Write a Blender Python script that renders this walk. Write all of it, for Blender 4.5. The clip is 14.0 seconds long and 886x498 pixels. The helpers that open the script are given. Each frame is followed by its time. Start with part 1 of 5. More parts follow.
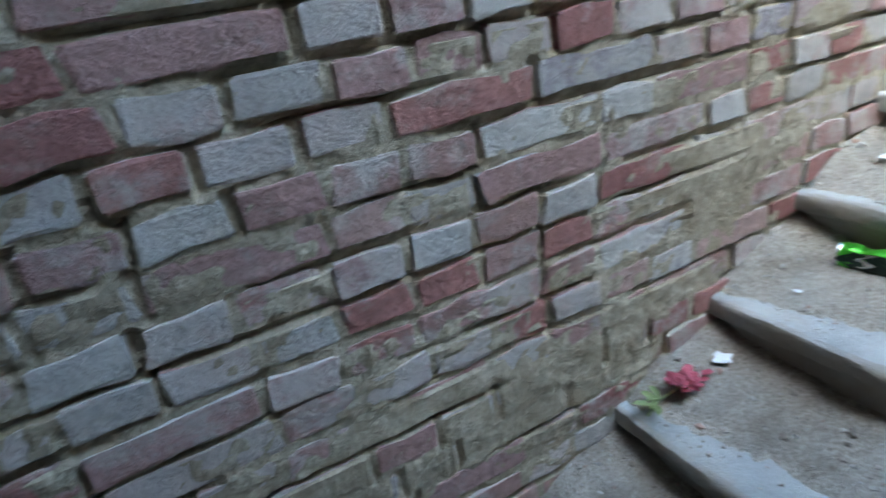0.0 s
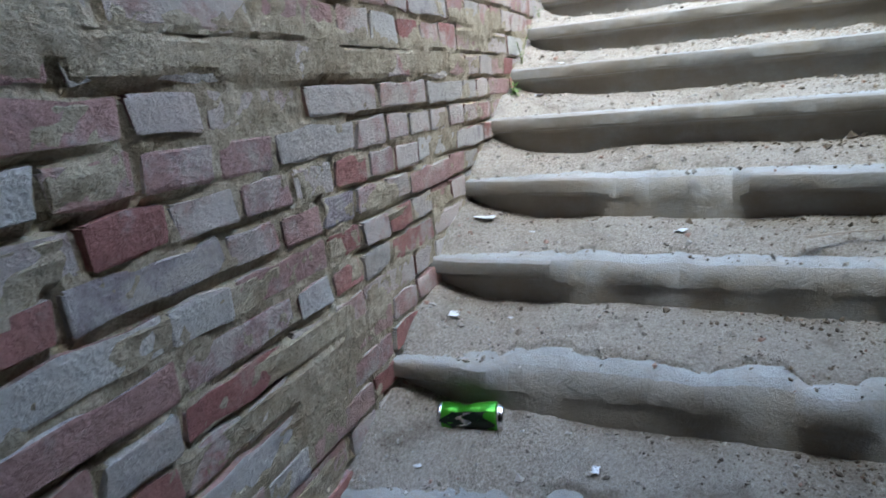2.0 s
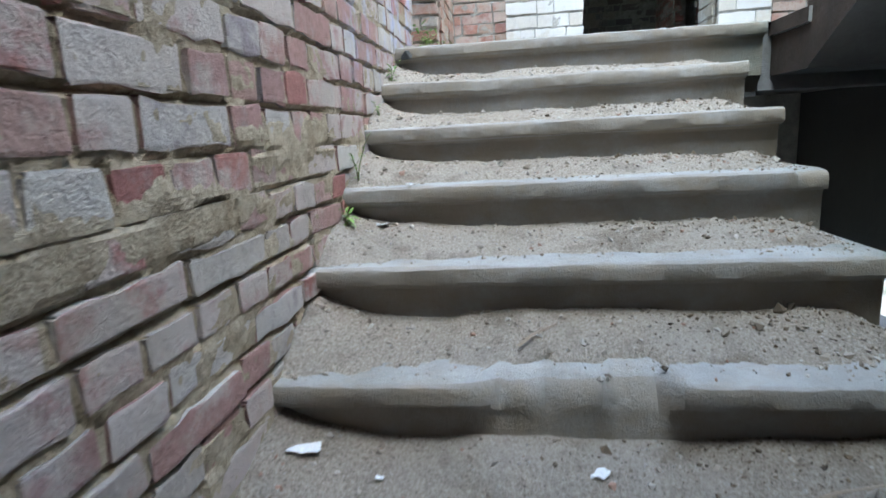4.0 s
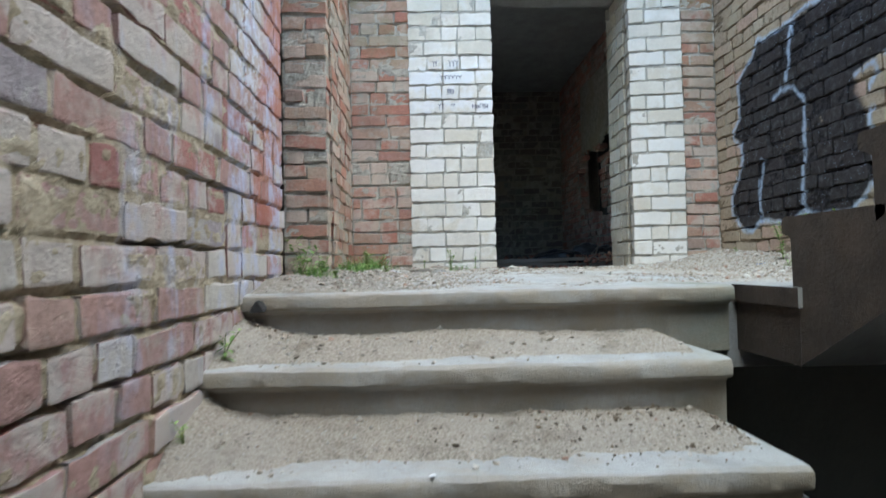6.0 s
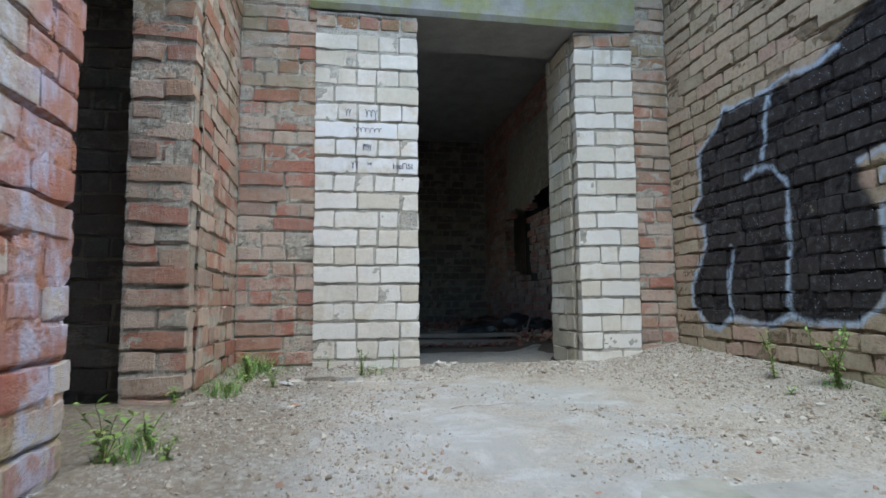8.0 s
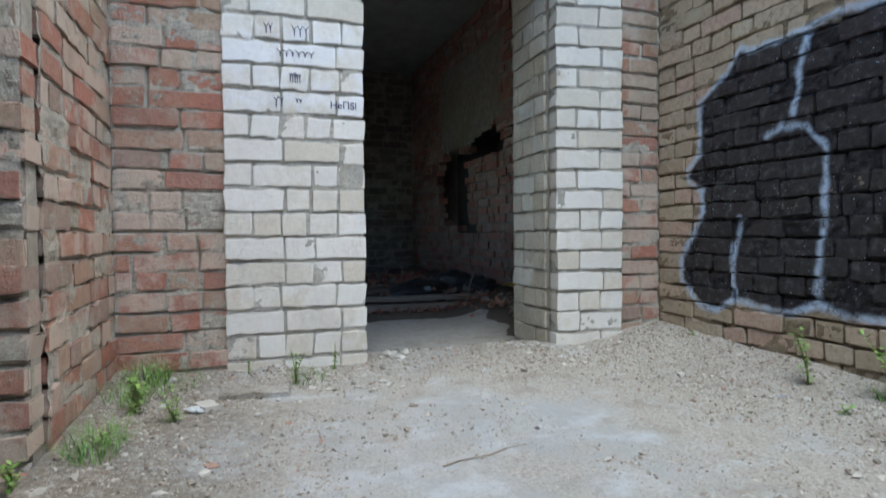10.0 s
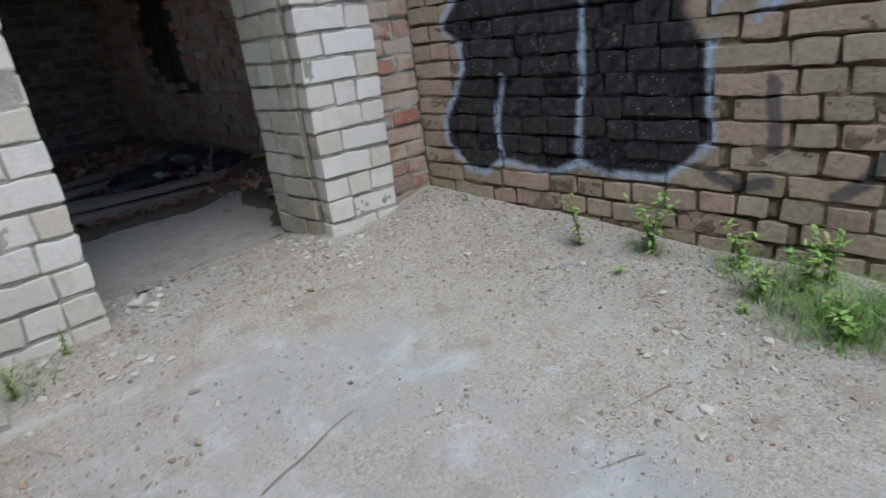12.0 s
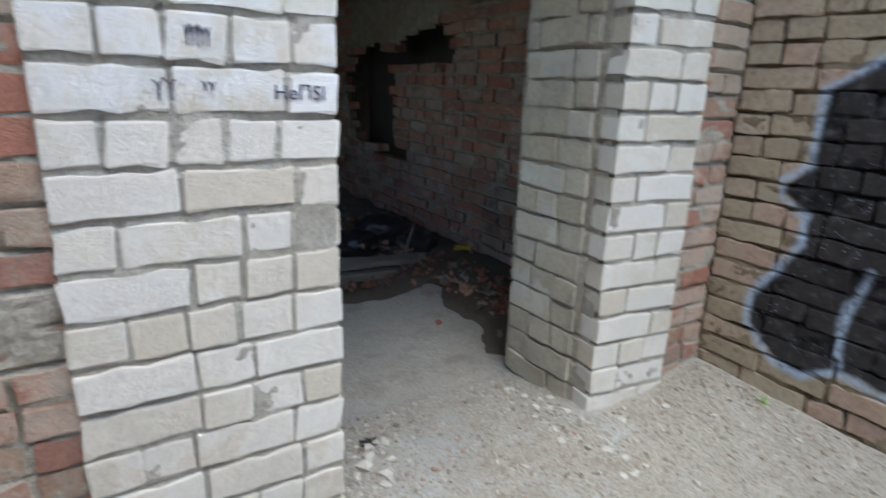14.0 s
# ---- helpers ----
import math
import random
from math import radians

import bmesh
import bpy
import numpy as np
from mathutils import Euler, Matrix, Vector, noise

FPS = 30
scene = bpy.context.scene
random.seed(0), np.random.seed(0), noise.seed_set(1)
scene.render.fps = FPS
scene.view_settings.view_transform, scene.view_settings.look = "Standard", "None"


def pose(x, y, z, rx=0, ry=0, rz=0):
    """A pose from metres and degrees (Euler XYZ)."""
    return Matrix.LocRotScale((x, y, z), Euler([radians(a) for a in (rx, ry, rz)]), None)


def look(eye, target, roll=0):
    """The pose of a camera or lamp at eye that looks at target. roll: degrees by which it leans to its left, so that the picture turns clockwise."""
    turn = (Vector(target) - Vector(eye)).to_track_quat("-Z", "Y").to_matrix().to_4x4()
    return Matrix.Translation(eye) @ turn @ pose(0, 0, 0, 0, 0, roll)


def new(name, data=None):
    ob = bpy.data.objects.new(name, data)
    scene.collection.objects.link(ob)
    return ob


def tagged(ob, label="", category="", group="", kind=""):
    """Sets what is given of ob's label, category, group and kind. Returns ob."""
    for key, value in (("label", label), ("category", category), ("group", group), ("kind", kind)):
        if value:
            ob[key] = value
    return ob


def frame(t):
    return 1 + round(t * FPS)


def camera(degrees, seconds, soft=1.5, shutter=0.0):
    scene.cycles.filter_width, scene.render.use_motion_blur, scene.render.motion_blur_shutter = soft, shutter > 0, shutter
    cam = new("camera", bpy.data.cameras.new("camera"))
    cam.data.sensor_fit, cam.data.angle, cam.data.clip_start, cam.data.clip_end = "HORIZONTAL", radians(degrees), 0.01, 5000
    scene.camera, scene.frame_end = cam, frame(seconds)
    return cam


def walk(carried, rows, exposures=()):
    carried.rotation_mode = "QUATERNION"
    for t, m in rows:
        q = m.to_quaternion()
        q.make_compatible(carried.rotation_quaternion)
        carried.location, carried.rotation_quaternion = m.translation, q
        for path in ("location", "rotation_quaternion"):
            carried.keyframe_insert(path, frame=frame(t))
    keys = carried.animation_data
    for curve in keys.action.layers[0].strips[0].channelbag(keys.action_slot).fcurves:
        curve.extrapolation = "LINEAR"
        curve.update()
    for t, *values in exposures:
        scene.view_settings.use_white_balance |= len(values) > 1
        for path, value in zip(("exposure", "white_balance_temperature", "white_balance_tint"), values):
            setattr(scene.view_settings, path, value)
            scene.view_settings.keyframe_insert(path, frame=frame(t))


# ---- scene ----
cam = camera(75.2, 14.0, shutter=0.3)
PATH = [
    (0, (-0.41, 0.067, -0.617), (0.341, 1.733, -1.431), -9.6),
    (0.5, (-0.395, 0.048, -0.602), (0.868, 1.389, -1.38), -7.9),
    (1, (-0.366, 0.029, -0.612), (1.135, 1.146, -1.317), -6.9),
    (1.5, (-0.292, 0.093, -0.593), (1.324, 1.087, -1.226), -6.2),
    (2, (-0.231, 0.199, -0.565), (1.532, 0.985, -1.089), -5.3),
    (2.2, (-0.22, 0.225, -0.569), (1.596, 0.904, -1.06), -4.9),
    (4.3, (0.572, 0.354, -0.348), (2.532, 0.554, -0.695), -2.7),
    (4.5, (0.669, 0.349, -0.336), (2.638, 0.498, -0.649), -2.5),
    (4.7, (0.773, 0.316, -0.245), (2.747, 0.441, -0.545), -2.6),
    (5, (0.884, 0.32, -0.153), (2.871, 0.395, -0.372), -2.0),
    (5.5, (1.081, 0.342, -0.035), (3.08, 0.374, -0.082), -2.1),
    (6, (1.199, 0.299, 0.078), (3.198, 0.248, 0.133), -1.2),
    (6.5, (1.417, 0.266, 0.201), (3.408, 0.132, 0.33), -1.2),
    (7, (1.631, 0.33, 0.243), (3.617, 0.165, 0.405), -1.4),
    (7.5, (1.764, 0.291, 0.368), (3.743, 0.052, 0.53), -0.7),
    (7.7, (1.85, 0.245, 0.387), (3.823, -0.038, 0.558), -0.6),
    (9.8, (2.666, 0.325, 0.637), (4.562, -0.308, 0.682), -0.5),
    (10, (2.715, 0.333, 0.637), (4.606, -0.316, 0.587), -0.5),
    (10.5, (2.788, 0.326, 0.712), (4.617, -0.414, 0.367), -0.3),
    (11, (2.903, 0.244, 0.806), (4.641, -0.605, 0.281), -1.9),
    (11.5, (2.956, 0.202, 0.841), (4.584, -0.793, 0.241), -5.0),
    (12, (3.093, 0.188, 0.925), (4.472, -1.075, 0.214), -7.0),
    (12.5, (3.248, 0.163, 1.085), (4.45, -1.242, 0.322), -7.0),
    (13, (3.482, 0.078, 1.164), (4.688, -1.327, 0.408), -6.3),
    (13.5, (3.748, 0.183, 1.203), (5.148, -1.08, 0.536), -1.8),
    (14, (4.007, 0.344, 1.25), (5.632, -0.686, 0.705), 2.1),
]
SKY, SUN, CEIL_X, COVER_X, COVER_Z = 0.15, 0.7, 4.8, 0.05, 2.4
EXPOSURES = [(0.0, 4.5, 5950, -6), (0.5, 4.05, 5950, -4), (1.0, 3.85, 5900, -2), (2.0, 3.65, 5850, -1), (4.5, 2.98, 5800, -2), (5.5, 2.7, 6100, -3), (7.0, 2.3, 6400, 0), (7.5, 2.25, 6450, 0), (10.0, 2.25, 6300, 1), (11.0, 2.12, 6450, 3), (11.7, 2.05, 6500, 4), (12.5, 2.22, 6550, 4), (13.2, 2.26, 6600, 4), (14.0, 2.38, 6550, 3)]
walk(cam, [(t, look(eye, target, roll)) for t, eye, target, roll in PATH], EXPOSURES)

# ---- light ----
SUN_EL, SUN_ROT = 55.0, 200.0
world = bpy.data.worlds.new("overcast_sky")
scene.world = world
world.use_nodes = True
wt = world.node_tree
sky = wt.nodes.new("ShaderNodeTexSky")
sky.sky_type, sky.sun_disc = "NISHITA", False
sky.sun_elevation, sky.sun_rotation = radians(SUN_EL), radians(SUN_ROT)
sky.air_density, sky.dust_density = 1.0, 1.5
wt.nodes["Background"].inputs["Strength"].default_value = SKY
wt.links.new(sky.outputs[0], wt.nodes["Background"].inputs["Color"])
sun = new("sun", bpy.data.lights.new("sun", "SUN"))
sun.data.energy, sun.data.angle, sun.data.color = SUN, radians(40), (1.0, 0.97, 0.93)
sun.matrix_world = look((-4, 1.5, 9), (0, 0, 0))


# ---- material helpers ----
class Nodes:
    """A small builder for node trees."""

    def __init__(self, tree):
        self.t = tree
        self.geo = tree.nodes.new("ShaderNodeNewGeometry")
        self.pos = self.geo.outputs["Position"]

    def link(self, value, socket):
        if isinstance(value, (int, float)):
            socket.default_value = value
        elif isinstance(value, tuple):
            socket.default_value = value if len(value) == len(socket.default_value) else (*value, 1.0)
        else:
            self.t.links.new(value, socket)

    def math(self, op, a, b=0.0, c=0.0, clamp=False):
        n = self.t.nodes.new("ShaderNodeMath")
        n.operation, n.use_clamp = op, clamp
        for i, v in enumerate((a, b, c)):
            self.link(v, n.inputs[i])
        return n.outputs[0]

    def vec(self, op, a, b=(0.0, 0.0, 0.0), scale=None):
        n = self.t.nodes.new("ShaderNodeVectorMath")
        n.operation = op
        self.link(a, n.inputs[0])
        self.link(b, n.inputs[1])
        if scale is not None:
            self.link(scale, n.inputs["Scale"])
        return n.outputs["Value"] if op in ("DOT_PRODUCT", "LENGTH", "DISTANCE") else n.outputs[0]

    def noise(self, scale, detail=4.0, rough=0.6, vector=None, stretch=None):
        n = self.t.nodes.new("ShaderNodeTexNoise")
        n.inputs["Scale"].default_value, n.inputs["Detail"].default_value, n.inputs["Roughness"].default_value = scale, detail, rough
        v = vector or self.pos
        if stretch:
            v = self.vec("MULTIPLY", v, stretch)
        self.t.links.new(v, n.inputs["Vector"])
        return n.outputs["Fac"]

    def voronoi(self, scale, what="Distance"):
        n = self.t.nodes.new("ShaderNodeTexVoronoi")
        n.inputs["Scale"].default_value = scale
        self.t.links.new(self.pos, n.inputs["Vector"])
        return n.outputs[what]

    def ramp(self, fac, stops, interp="LINEAR"):
        n = self.t.nodes.new("ShaderNodeValToRGB")
        n.color_ramp.interpolation = interp
        els = n.color_ramp.elements
        els[0].position, els[1].position = stops[0][0], stops[-1][0]
        for p, _ in stops[1:-1]:
            els.new(p)
        for e in els:
            c = min(stops, key=lambda s: abs(s[0] - e.position))[1]
            e.color = (*c, 1.0) if isinstance(c, tuple) else (c, c, c, 1.0)
        self.link(fac, n.inputs[0])
        return n.outputs[0]

    def span(self, v, a, b):
        """0 at a, 1 at b, smooth between."""
        n = self.t.nodes.new("ShaderNodeMapRange")
        n.interpolation_type = "SMOOTHSTEP"
        self.link(v, n.inputs["Value"])
        n.inputs["From Min"].default_value, n.inputs["From Max"].default_value = a, b
        return n.outputs[0]

    def mix(self, fac, a, b, mode="MIX"):
        n = self.t.nodes.new("ShaderNodeMix")
        n.data_type, n.blend_type = "RGBA", mode
        self.link(fac, n.inputs[0])
        self.link(a, n.inputs[6])
        self.link(b, n.inputs[7])
        return n.outputs[2]

    def rand(self):
        """A chance value for each piece, whether an object of its own or an island of a joined mesh."""
        info = self.t.nodes.new("ShaderNodeObjectInfo")
        return self.math("FRACT", self.math("ADD", info.outputs["Random"], self.geo.outputs["Random Per Island"]))

    def xyz(self, v=None):
        n = self.t.nodes.new("ShaderNodeSeparateXYZ")
        self.t.links.new(v or self.pos, n.inputs[0])
        return n.outputs

    def bump(self, height, strength, distance, normal=None):
        n = self.t.nodes.new("ShaderNodeBump")
        n.inputs["Strength"].default_value, n.inputs["Distance"].default_value = strength, distance
        self.link(height, n.inputs["Height"])
        if normal:
            self.link(normal, n.inputs["Normal"])
        return n.outputs[0]


def material(name):
    m = bpy.data.materials.new(name)
    m.use_nodes = True
    return m, Nodes(m.node_tree), m.node_tree.nodes["Principled BSDF"]


def plain(name, colour, rough=0.7, metal=0.0, vary=0.25, scale=30.0, bump=0.002):
    m, n, b = material(name)
    f = n.noise(scale, 5)
    g = n.noise(scale * 0.12, 3)
    c = n.mix(n.math("MULTIPLY", f, vary), colour, tuple(x * 0.35 for x in colour))
    c = n.mix(n.math("MULTIPLY", g, vary), c, tuple(min(1, x * 1.5 + 0.03) for x in colour))
    n.link(c, b.inputs["Base Color"])
    n.link(rough, b.inputs["Roughness"])
    n.link(metal, b.inputs["Metallic"])
    n.link(n.bump(f, 0.6, bump), b.inputs["Normal"])
    return m


# ---- spray paint on the wall beside the landing ----
OUTLINE = [(4.05, 1.50), (4.18, 1.465), (4.34, 1.483), (4.48, 1.462), (4.738, 1.455), (4.791, 1.49), (4.88, 1.387), (5.053, 1.288),
           (5.048, 1.031), (5.135, 0.96), (5.122, 0.893), (5.025, 0.843), (5.031, 0.744), (5.097, 0.629), (5.172, 0.508), (5.172, 0.388),
           (5.051, 0.267), (4.941, 0.253), (4.823, 0.325), (4.698, 0.299), (4.529, 0.284), (4.425, 0.345), (4.29, 0.307), (4.04, 0.309)]
HOOK = [(4.65, 1.058), (4.574, 1.09), (4.47, 1.066), (4.391, 0.986), (4.382, 0.883), (4.389, 0.68), (4.397, 0.521), (4.417, 0.346)]
INNER = [[(4.79, 0.70), (4.843, 0.496), (4.824, 0.342)], [(4.466, 1.435), (4.501, 1.317), (4.517, 1.133)],
         [(3.89, 0.80), (3.895, 0.62), (3.872, 0.455), (3.97, 0.36), (4.05, 0.31)],
         [(3.98, 0.985), (3.85, 1.005), (3.856, 0.946), (3.893, 0.885)], [(3.79, 1.02), (3.73, 0.99), (3.731, 0.917), (3.758, 0.85)],
         [(3.758, 0.855), (3.65, 0.925), (3.50, 0.96)]]
GREY = [[(3.70, 0.66), (3.69, 0.64)], [(3.695, 0.62), (3.68, 0.44)], [(3.33, 0.92), (3.352, 0.654), (3.351, 0.478), (3.422, 0.354), (3.50, 0.30)],
        [(3.88, 0.34), (3.78, 0.30), (3.69, 0.33)]]


def spray_group():
    g = bpy.data.node_groups.new("spray_paint", "ShaderNodeTree")
    for name in ("Black", "White", "Grey"):
        g.interface.new_socket(name, in_out="OUTPUT", socket_type="NodeSocketFloat")
    n = Nodes(g)
    out = g.nodes.new("NodeGroupOutput")
    warp = g.nodes.new("ShaderNodeTexNoise")
    warp.inputs["Scale"].default_value, warp.inputs["Detail"].default_value = 14.0, 3.0
    g.links.new(n.pos, warp.inputs["Vector"])
    p = n.vec("ADD", n.pos, n.vec("SCALE", n.vec("SUBTRACT", warp.outputs["Color"], (0.5, 0.5, 0.5)), scale=0.035))
    p = n.vec("MULTIPLY", p, (1.0, 0.0, 1.0))
    x, _, z = n.xyz(p)

    def strokes(lines):
        best, rel, at = None, p, (0.0, 0.0)
        for line in lines:
            for (ax, az), (bx, bz) in zip(line, line[1:]):
                d = Vector((bx - ax, 0, bz - az))
                rel, at = n.vec("SUBTRACT", rel, (ax - at[0], 0.0, az - at[1])), (ax, az)
                t = n.math("MULTIPLY", n.vec("DOT_PRODUCT", rel, tuple(d / d.length_squared)), 1.0, clamp=True)
                near = n.vec("DISTANCE", rel, n.vec("SCALE", tuple(d), scale=t))
                best = near if best is None else n.math("MINIMUM", best, near)
        return best

    def along(v, lo, hi, stops):
        f = n.math("DIVIDE", n.math("SUBTRACT", v, lo), hi - lo, clamp=True)
        r = n.ramp(f, [((a - lo) / (hi - lo), c / 10) for a, c in stops])
        return n.math("MULTIPLY", n.math("MULTIPLY", r, 1.0), 10.0)

    left = along(z, 0.2, 1.6, [(0.25, 5.0), (0.39, 5.17), (0.51, 5.17), (0.63, 5.10), (0.74, 5.03), (0.84, 5.03), (0.93, 5.13), (1.03, 5.05), (1.29, 5.05), (1.39, 4.88), (1.49, 4.79)])
    right = along(z, 0.2, 1.6, [(0.28, 4.06), (0.36, 3.97), (0.46, 3.88), (0.75, 3.90), (0.9, 3.98), (1.0, 3.98), (1.06, 3.62), (1.12, 3.30), (1.3, 3.2)])
    low = along(x, 3.8, 5.2, [(3.87, 0.46), (3.97, 0.38), (4.04, 0.31), (4.29, 0.31), (4.43, 0.34), (4.53, 0.29), (4.82, 0.33), (4.94, 0.25), (5.17, 0.25)])
    high = along(x, 3.2, 5.1, [(3.2, 1.9), (3.9, 1.62), (4.18, 1.47), (4.48, 1.46), (4.74, 1.46), (4.79, 1.49), (4.88, 1.39), (5.05, 1.29)])
    inside = n.math("MULTIPLY", n.span(n.math("SUBTRACT", left, x), -0.015, 0.02), n.span(n.math("SUBTRACT", x, right), -0.03, 0.03))
    inside = n.math("MULTIPLY", inside, n.span(n.math("SUBTRACT", z, low), -0.02, 0.015))
    inside = n.math("MULTIPLY", inside, n.span(n.math("SUBTRACT", high, z), -0.015, 0.02))
    band = n.span(n.vec("DISTANCE", n.vec("MULTIPLY", p, (0.28, 0.0, 1.0)), (0.28 * 3.30, 0.0, 0.99)), 0.10, 0.06)
    black = n.math("MAXIMUM", inside, band)
    black = n.math("MULTIPLY", black, n.span(n.noise(9, 6, 0.75), 0.22, 0.36))
    g.links.new(black, out.inputs["Black"])
    line = strokes([OUTLINE, HOOK] + INNER)
    wide = n.math("ADD", 0.001, n.math("MULTIPLY", n.noise(5, 2), 0.016))
    white = n.span(n.math("SUBTRACT", line, wide), 0.018, -0.010)
    white = n.math("MULTIPLY", white, n.span(n.noise(24, 6, 0.78), 0.30, 0.56))
    dots = n.math("MULTIPLY", n.span(n.voronoi(60), 0.16, 0.08), n.span(n.noise(5, 3), 0.46, 0.6))
    white = n.math("MAXIMUM", white, n.math("MULTIPLY", dots, inside))
    g.links.new(white, out.inputs["White"])
    grey = n.math("MULTIPLY", n.span(strokes(GREY), 0.030, 0.012), 0.75)
    g.links.new(grey, out.inputs["Grey"])
    return g


SPRAY = spray_group()


def sprayed(n, colour):
    g = n.t.nodes.new("ShaderNodeGroup")
    g.node_tree = SPRAY
    c = n.mix(g.outputs["Grey"], colour, (0.07, 0.07, 0.09))
    c = n.mix(n.math("MULTIPLY", g.outputs["Black"], 0.96), c, n.ramp(n.noise(25, 4), [(0.35, (0.008, 0.008, 0.011)), (0.55, (0.022, 0.022, 0.028)), (0.75, (0.07, 0.07, 0.08))]))
    return n.mix(n.math("MULTIPLY", g.outputs["White"], 0.9), c, (0.43, 0.54, 0.70)), g.outputs["Black"]


def left_paint(n, colour):
    """Pale blue and white splashes and runs of old paint on the stair wall."""
    x, _, z = n.xyz()
    zone = n.math("MULTIPLY", n.span(x, 1.9, 2.5), n.span(z, -0.45, 0.1))
    runs = n.span(n.noise(3.2, 5, 0.65, stretch=(2.4, 1.0, 0.55)), 0.45, 0.61)
    mask = n.math("MULTIPLY", n.math("MULTIPLY", zone, runs), n.span(n.noise(18, 4), 0.35, 0.6))
    fresh = n.math("MULTIPLY", n.math("MULTIPLY", n.span(n.math("SUBTRACT", x, n.math("MULTIPLY", z, 0.25)), 2.88, 2.98), n.span(z, 0.15, 0.3)), n.span(n.rand(), 0.42, 0.46))
    colour = n.mix(n.math("MULTIPLY", fresh, 0.7), colour, (0.42, 0.15, 0.10))
    c = n.mix(n.math("MULTIPLY", mask, 0.75), colour, (0.50, 0.55, 0.74))
    splash = n.math("MULTIPLY", n.span(n.vec("DISTANCE", n.vec("MULTIPLY", n.pos, (1.0, 0.0, 0.35)), (3.0, 0.0, 0.30)), 0.26, 0.02), n.span(n.noise(26, 5, 0.7), 0.46, 0.58))
    return n.mix(n.math("MULTIPLY", splash, 0.85), c, (0.66, 0.70, 0.80))


def white_paint(n, colour):
    """Cool white paint brushed on a few courses of the wide pier."""
    x, y, z = n.xyz()
    zone = n.math("MULTIPLY", n.span(n.math("ABSOLUTE", n.math("SUBTRACT", z, 1.38)), 0.24, 0.18), n.math("MULTIPLY", n.span(y, -0.23, -0.20), n.span(x, 5.5, 5.4)))
    mask = n.math("MULTIPLY", zone, n.span(n.noise(6, 4), 0.42, 0.58))
    return n.mix(n.math("MULTIPLY", mask, 0.5), colour, (0.74, 0.77, 0.83))


def brick_material(name, reds, wash, wash_amount, grime=0.5, over=None, relief=0.006, green=0.0, spots=0.75, brush=0.45):
    m, n, b = material(name)
    r = n.rand()
    c = n.ramp(r, reds, "CONSTANT")
    c = n.mix(n.math("MULTIPLY", n.span(n.noise(55, 6, 0.75), 0.35, 0.75), spots), c, n.mix(0.6, c, (0.05, 0.03, 0.025)))
    c = n.mix(n.math("MULTIPLY", n.noise(11, 4), 0.35), c, n.mix(0.5, c, (0.55, 0.36, 0.28)))
    level = n.math("ADD", n.noise(7, 6, 0.7), n.math("MULTIPLY", n.math("SUBTRACT", n.math("FRACT", n.math("MULTIPLY", r, 7.31)), 0.5), 0.34))
    washed = n.math("MULTIPLY", n.span(level, 0.60 - 0.25 * wash_amount, 0.78 - 0.25 * wash_amount), 0.75)
    c = n.mix(washed, c, wash)
    dirt = n.math("MULTIPLY", n.span(n.noise(3.5, 6, 0.7), 0.48, 0.72), grime)
    c = n.mix(dirt, c, (0.09, 0.075, 0.06))
    brushed = n.math("MULTIPLY", n.span(n.noise(5.5, 7, 0.75, stretch=(1, 1, 1.6)), 0.52, 0.66), brush)
    c = n.mix(brushed, c, (0.47, 0.43, 0.355))
    if green:
        z = n.xyz()[2]
        wet = n.math("MULTIPLY", n.math("MULTIPLY", n.span(z, 0.8, 2.2), n.span(n.noise(4, 4), 0.4, 0.62)), green)
        c = n.mix(wet, c, (0.13, 0.15, 0.05))
    if over:
        c = over(n, c)
        c = c[0] if isinstance(c, tuple) else c
    n.link(c, b.inputs["Base Color"])
    n.link(n.ramp(n.noise(30, 3), [(0.3, 0.78), (0.7, 0.95)]), b.inputs["Roughness"])
    b.inputs["Specular IOR Level"].default_value = 0.25
    h = n.math("ADD", n.math("MULTIPLY", n.noise(38, 7, 0.75), 1.0), n.math("MULTIPLY", n.noise(170, 3), 0.35))
    n.link(n.bump(h, 1.0, relief * 1.5), b.inputs["Normal"])
    return m


def mortar_material(name, pale, dark, over=None, stain=0.5):
    m, n, b = material(name)
    c = n.ramp(n.noise(16, 6, 0.7), [(0.3, dark), (0.62, pale)])
    c = n.mix(n.math("MULTIPLY", n.span(n.noise(2.6, 5), 0.45, 0.65), stain), c, (0.24, 0.19, 0.13))
    c = n.mix(n.math("MULTIPLY", n.span(n.noise(110, 4, 0.8), 0.4, 0.8), 0.5), c, (0.10, 0.085, 0.065))
    if over:
        c = over(n, c)
        c = c[0] if isinstance(c, tuple) else c
    n.link(c, b.inputs["Base Color"])
    b.inputs["Roughness"].default_value = 0.95
    b.inputs["Specular IOR Level"].default_value = 0.15
    h = n.math("ADD", n.noise(55, 6, 0.75), n.math("MULTIPLY", n.noise(200, 2), 0.4))
    n.link(n.bump(h, 1.0, 0.008), b.inputs["Normal"])
    return m


